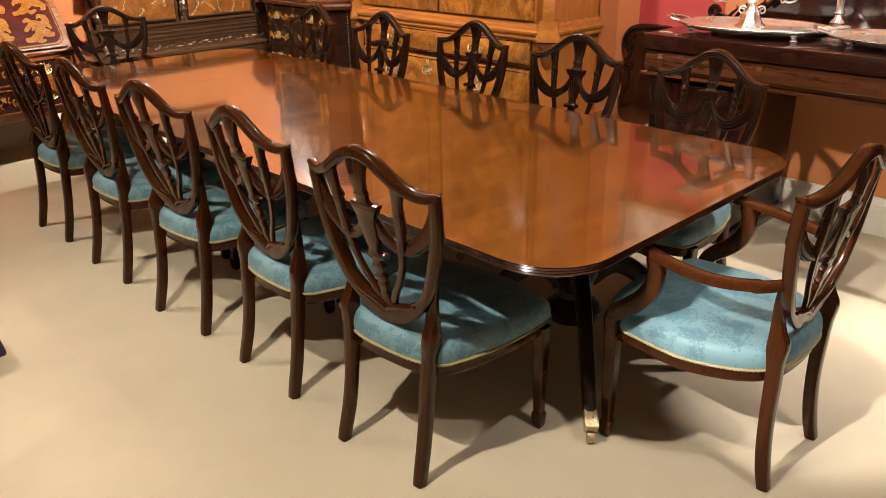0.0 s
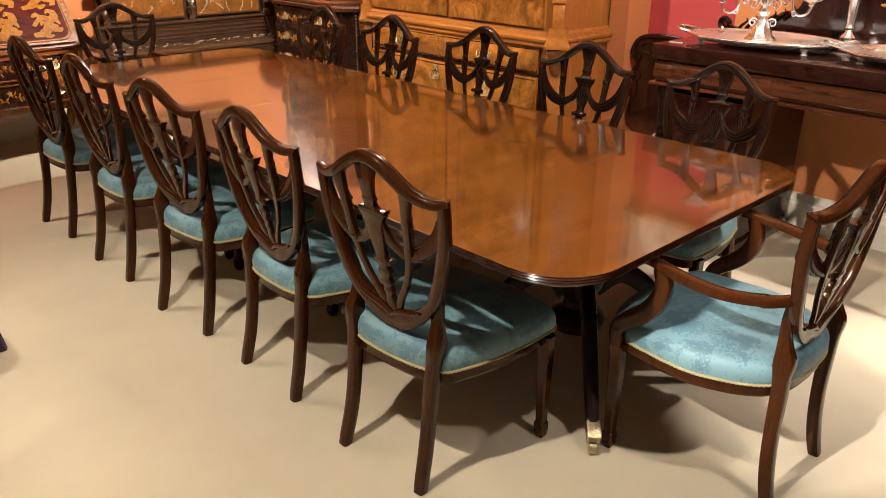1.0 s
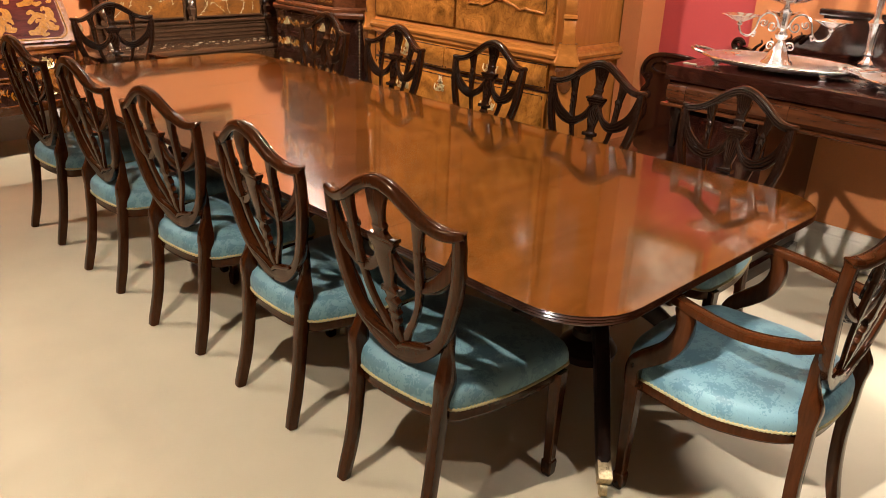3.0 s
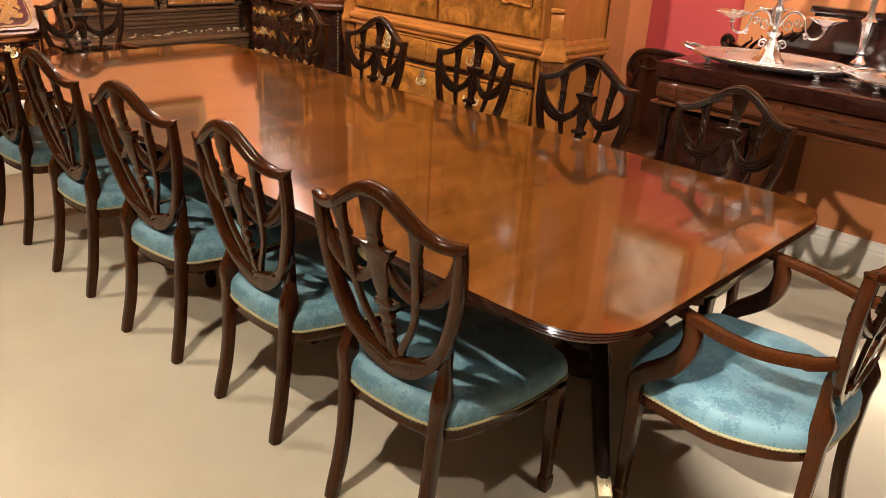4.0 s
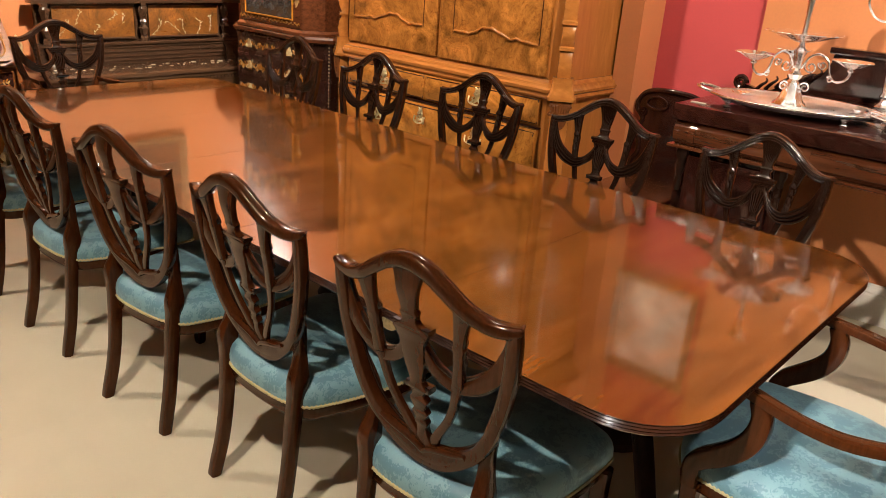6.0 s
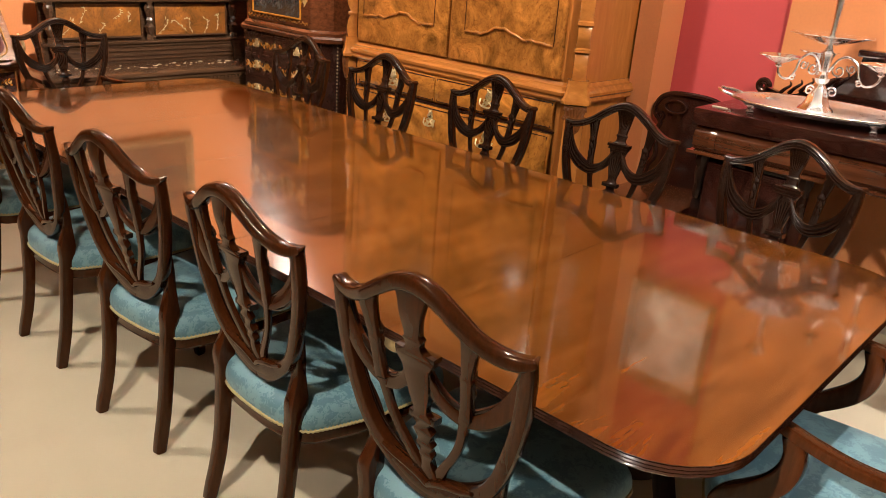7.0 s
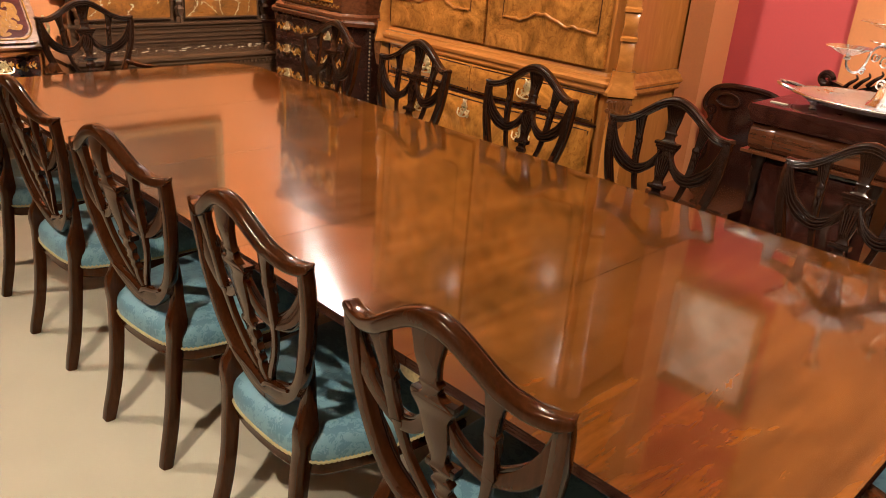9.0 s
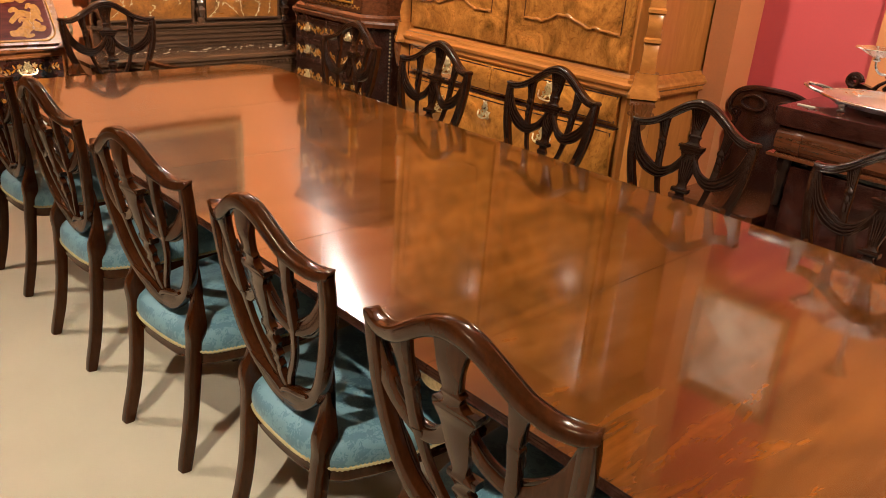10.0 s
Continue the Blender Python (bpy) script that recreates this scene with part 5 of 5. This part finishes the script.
for s in (-1, 1):
    o = [(s * (0.088 + 0.062 * math.cos(a)), 0.905 + 0.038 * math.sin(a) * (1.0 if math.sin(a) > 0 else 0.8)) for a in np.linspace(0, 2 * math.pi, 24, endpoint=False)]
    part("panel_moulding", sweep([(x, 0.414, z) for x, z in o], (0.012, 0.014), (0, 1, 0), closed=True, r=0.45), SIDEBOARD_WOOD, bk)
    vol = bmesh.new()
    tube([(s * (0.165 + 0.028 * math.cos(t) * (1 - t / 13)), 0.412, 0.735 + 0.028 * math.sin(t) * (1 - t / 13)) for t in np.linspace(0, 10, 30)], 0.007, vol, 6)
    tube([(s * (0.168 + 0.025 * math.cos(t) * (1 - t / 13)), 0.412, 0.845 + 0.025 * math.sin(t) * (1 - t / 13)) for t in np.linspace(0, 10, 30)], 0.006, vol, 6)
    part("carved_volute", vol, SIDEBOARD_WOOD, bk, "carved volutes", kind="stuff")

# ---------------------------------------------------------------- silver on the sideboard


def oval(rx, ry, z, n=64, wavy=0.0):
    return [((rx * (1 + wavy * math.cos(16 * a))) * math.cos(a), (ry * (1 + wavy * math.cos(16 * a))) * math.sin(a), z) for a in [2 * math.pi * k / n for k in range(n)]]


def silver_tray(at, rx, ry, rz):
    tr = thing("silver_tray", at, "oval silver two-handled tray on scroll feet", "tray", "silver on the sideboard", rz=rz)
    part("dish", loft([oval(rx * k, ry * k, z, wavy=w) for k, z, w in ((0.84, 0.022, 0), (0.86, 0.022, 0), (0.95, 0.036, 0), (0.99, 0.040, 0.004), (1.0, 0.046, 0.006), (0.985, 0.047, 0.004), (0.95, 0.041, 0), (0.86, 0.027, 0), (0.84, 0.026, 0), (0.3, 0.026, 0))]), SATIN_SILVER, tr, "engraved satin silver dish", angle=0.8)
    part("gadroon_rim", tube([(p[0], p[1], p[2]) for p in oval(rx, ry, 0.046, 160, 0.006)], [0.006 if i % 2 else 0.0042 for i in range(160)], seg=6, closed=True), SILVER, tr, "gadrooned rim", angle=1.5)
    for s in (-1, 1):
        part("handle", tube(smooth_path([(s * (rx - 0.02), -0.06, 0.046), (s * (rx + 0.03), -0.055, 0.056), (s * (rx + 0.065), -0.02, 0.062), (s * (rx + 0.065), 0.02, 0.062), (s * (rx + 0.03), 0.055, 0.056), (s * (rx - 0.02), 0.06, 0.046)], 5), 0.0075, seg=7), SILVER, tr)
        for t in (-1, 1):
            ft = lathe([(0.012, 0.0), (0.017, 0.004), (0.008, 0.012), (0.014, 0.024), (0.03, 0.034)], (s * rx * 0.66, t * ry * 0.66, 0), 10, wave=lambda a, j: 1 + 0.25 * math.cos(3 * a))
            part("foot", ft, SILVER, tr, "cast scroll foot")
    return tr


def waved_dish(at, r, h, n):
    """A shallow dish with a thin, waved and pointed rim on a short knop."""
    rim = lambda a, j: 1 + (0.13 * abs(math.cos(n * a / 2)) ** 0.7 - 0.05 if 4 <= j <= 8 else 0)
    return lathe([(0.009, -h), (0.016, -h * 0.88), (0.010, -h * 0.74), (r * 0.28, -h * 0.60), (r * 0.52, -h * 0.40), (r * 0.80, -h * 0.12), (r, 0.0), (r * 0.985, 0.003), (r * 0.78, -h * 0.08), (r * 0.48, -h * 0.34), (r * 0.2, -h * 0.50), (0.004, -h * 0.52)], at, 64, wave=rim)


def epergne(at, rz, label):
    ep = thing("epergne", at, label, "epergne", "silver on the sideboard", rz=rz)
    part("stem", lathe([(0.071, 0.0), (0.076, 0.005), (0.070, 0.013), (0.058, 0.022), (0.049, 0.042), (0.041, 0.066), (0.033, 0.090), (0.023, 0.106), (0.016, 0.115), (0.027, 0.126), (0.031, 0.140), (0.021, 0.154), (0.014, 0.170), (0.017, 0.190), (0.023, 0.226), (0.031, 0.247), (0.018, 0.258), (0.012, 0.272)], seg=32, wave=lambda a, j: 1 + 0.05 * math.cos(8 * a)), SILVER, ep, "fluted domed stem")
    part("centre_dish", waved_dish((0, 0, 0.322), 0.160, 0.060, 10), SILVER, ep, "waved centre dish")
    part("trumpet", lathe([(0.012, 0.279), (0.017, 0.305), (0.011, 0.330), (0.013, 0.41), (0.020, 0.51), (0.036, 0.57), (0.052, 0.585), (0.048, 0.586), (0.03, 0.55), (0.006, 0.53)], seg=28, wave=lambda a, j: 1 + (0.1 * math.cos(6 * a) if 5 < j < 8 else 0)), SILVER, ep)
    for k in range(3):
        R = Matrix.Rotation(radians(120 * k), 4, "Z")
        pts = [(0.018, 0, 0.17), (0.050, 0, 0.225), (0.090, 0, 0.240), (0.130, 0, 0.215), (0.145, 0, 0.165), (0.172, 0, 0.135), (0.205, 0, 0.140), (0.226, 0, 0.162), (0.230, 0, 0.183)]
        b = part("branch", tube([R @ Vector(p) for p in smooth_path(pts, 5)], 0.0052, seg=7), SILVER, ep, "scroll branch")
        for cx, cz, rr, dr in ((0.060, 0.180, 0.028, 1), (0.052, 0.088, 0.022, -1), (0.108, 0.196, 0.020, 1), (0.150, 0.140, 0.014, -1)):
            part("scroll", tube([R @ Vector((cx + rr * math.cos(t * dr + 2.6) * (1 - t / 11), 0, cz + rr * math.sin(t * dr + 2.6) * (1 - t / 11))) for t in np.linspace(0, 8, 26)], 0.0040, seg=6), SILVER, b)
        part("side_dish", waved_dish(R @ Vector((0.230, 0, 0.228)), 0.082, 0.046, 8), SILVER, b, "waved side dish")
    return ep


TRAY_Z = 1.04
silver_tray((1.72, 0.86, TRAY_Z), 0.375, 0.24, -84)
epergne((1.74, 0.885, TRAY_Z + 0.026), -94, "branched silver epergne with waved dishes on a tray")
silver_tray((1.72, 0.10, TRAY_Z), 0.375, 0.24, -84)
epergne((1.74, 0.08, TRAY_Z + 0.026), -94, "branched silver epergne with waved dishes on a tray")
cs = thing("candelabrum", (1.97, 0.55, TRAY_Z), "tall silver candelabrum on the sideboard", "candelabrum", "silver on the sideboard")
part("stem", lathe([(0.075, 0.0), (0.08, 0.008), (0.065, 0.02), (0.035, 0.035), (0.045, 0.055), (0.022, 0.075), (0.018, 0.09), (0.026, 0.10), (0.018, 0.115), (0.026, 0.22), (0.036, 0.245), (0.02, 0.26), (0.014, 0.29), (0.022, 0.40), (0.034, 0.43), (0.022, 0.45), (0.016, 0.52), (0.026, 0.54), (0.02, 0.60), (0.012, 0.60)], seg=28, wave=lambda a, j: 1 + 0.05 * math.cos(10 * a)), SILVER, cs)
for k in range(2):
    s = 1 - 2 * k
    br = part("branch", tube(smooth_path([(0, s * 0.015, 0.46), (0, s * 0.06, 0.42), (0, s * 0.12, 0.43), (0, s * 0.16, 0.48), (0, s * 0.165, 0.52)], 5), 0.006, seg=7), SILVER, cs)
    part("drip_pan", lathe([(0.012, 0.515), (0.03, 0.525), (0.045, 0.532), (0.044, 0.535), (0.016, 0.53), (0.014, 0.57), (0.018, 0.585), (0.008, 0.585)], (0, s * 0.165, 0), 24), SILVER, br)
tk = part("price_ticket", box(-0.022, 0.022, -0.016, 0.016, 0, 0.003), PAPER, None, "small cream paper ticket lying on the tray", False, category="ticket")
tk.matrix_world = pose(1.545, 0.985, TRAY_Z + 0.0275, 0, 0, 20)
tk = part("price_ticket", box(-0.035, 0.035, -0.008, 0.008, 0, 0.004, 0.001), PAPER, None, "small card ticket on the sideboard top", False, category="ticket")
tk.matrix_world = pose(1.50, 1.21, TRAY_Z + 0.001, 0, 0, -90)

# ---------------------------------------------------------------- pictures


def framed_picture(name, at, rz, w, h, canvas, frame_mat, label, rim=0.07):
    pic = thing(name, at, label, "painting", rz=rz)
    part("canvas", box(-w / 2, w / 2, 0.0, 0.012, -h / 2, h / 2), canvas, pic, "", False)
    prof = [(0.0, -0.012), (0.012, -0.02), (0.03, -0.035), (0.05, -0.04), (rim, -0.02), (rim, 0.014), (0.0, 0.014)]
    rings = []
    for sx, sz in ((-1, -1), (1, -1), (1, 1), (-1, 1)):
        rings.append([(sx * (w / 2 + o), y, sz * (h / 2 + o)) for o, y in prof])
    part("picture_frame", loft(rings, closed=True), frame_mat, pic, "", False)
    return pic


framed_picture("framed_painting", (X1 - 0.018, 1.545, 2.02), -90, 0.46, 0.56, CANVAS_PALE, DULL_GILT, "pale landscape painting in a thin gilt frame", 0.03)
framed_picture("framed_painting", (0.86, Y1 - 0.018, 1.90), 0, 0.94, 0.68, CANVAS_DARK, DULL_GILT, "dark landscape painting in a gilt frame on the wall", 0.05)

# ---------------------------------------------------------------- navy stool at the edge of the floor
st = thing("footstool", (-1.86, 2.44, 0), "low navy velvet footstool with splayed dark legs", "footstool")
part("cushion", box(-0.27, 0.27, -0.15, 0.15, 0.20, 0.32, 0.04), NAVY, st, "navy velvet cushion")
part("frame", box(-0.26, 0.26, -0.135, 0.135, 0.165, 0.205, 0.006), INK_WOOD, st)
for x in (-1, 1):
    for y in (-1, 1):
        part("leg", loft([[(x * px + a, y * py + b, z) for a, b in round_rect(w, w, 0.25, 1)] for px, py, w, z in ((0.300, 0.128, 0.034, 0.0), (0.298, 0.126, 0.042, 0.012), (0.290, 0.124, 0.042, 0.06), (0.262, 0.118, 0.046, 0.19))]), INK_WOOD, st)

# ---------------------------------------------------------------- ceiling spotlights, unseen; some added only for fill


def glow(name, colour, strength):
    m, N, L, b = nodes_of(name)
    b.inputs["Emission Color"].default_value = (*colour, 1)
    b.inputs["Emission Strength"].default_value = strength
    b.inputs["Base Color"].default_value = (0.8, 0.8, 0.8, 1)
    return m


LAMP_FACE = glow("lamp_face", (1.0, 0.82, 0.6), 30)
# a fitting for every lamp in SPOTS, the added fill lamps included
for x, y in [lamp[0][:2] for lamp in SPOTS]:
    sp = thing("ceiling_spotlight", (x, y, CEIL), "white recessed ceiling spotlight, unseen, some added for fill, switched on", "spotlight", "ceiling spotlights")
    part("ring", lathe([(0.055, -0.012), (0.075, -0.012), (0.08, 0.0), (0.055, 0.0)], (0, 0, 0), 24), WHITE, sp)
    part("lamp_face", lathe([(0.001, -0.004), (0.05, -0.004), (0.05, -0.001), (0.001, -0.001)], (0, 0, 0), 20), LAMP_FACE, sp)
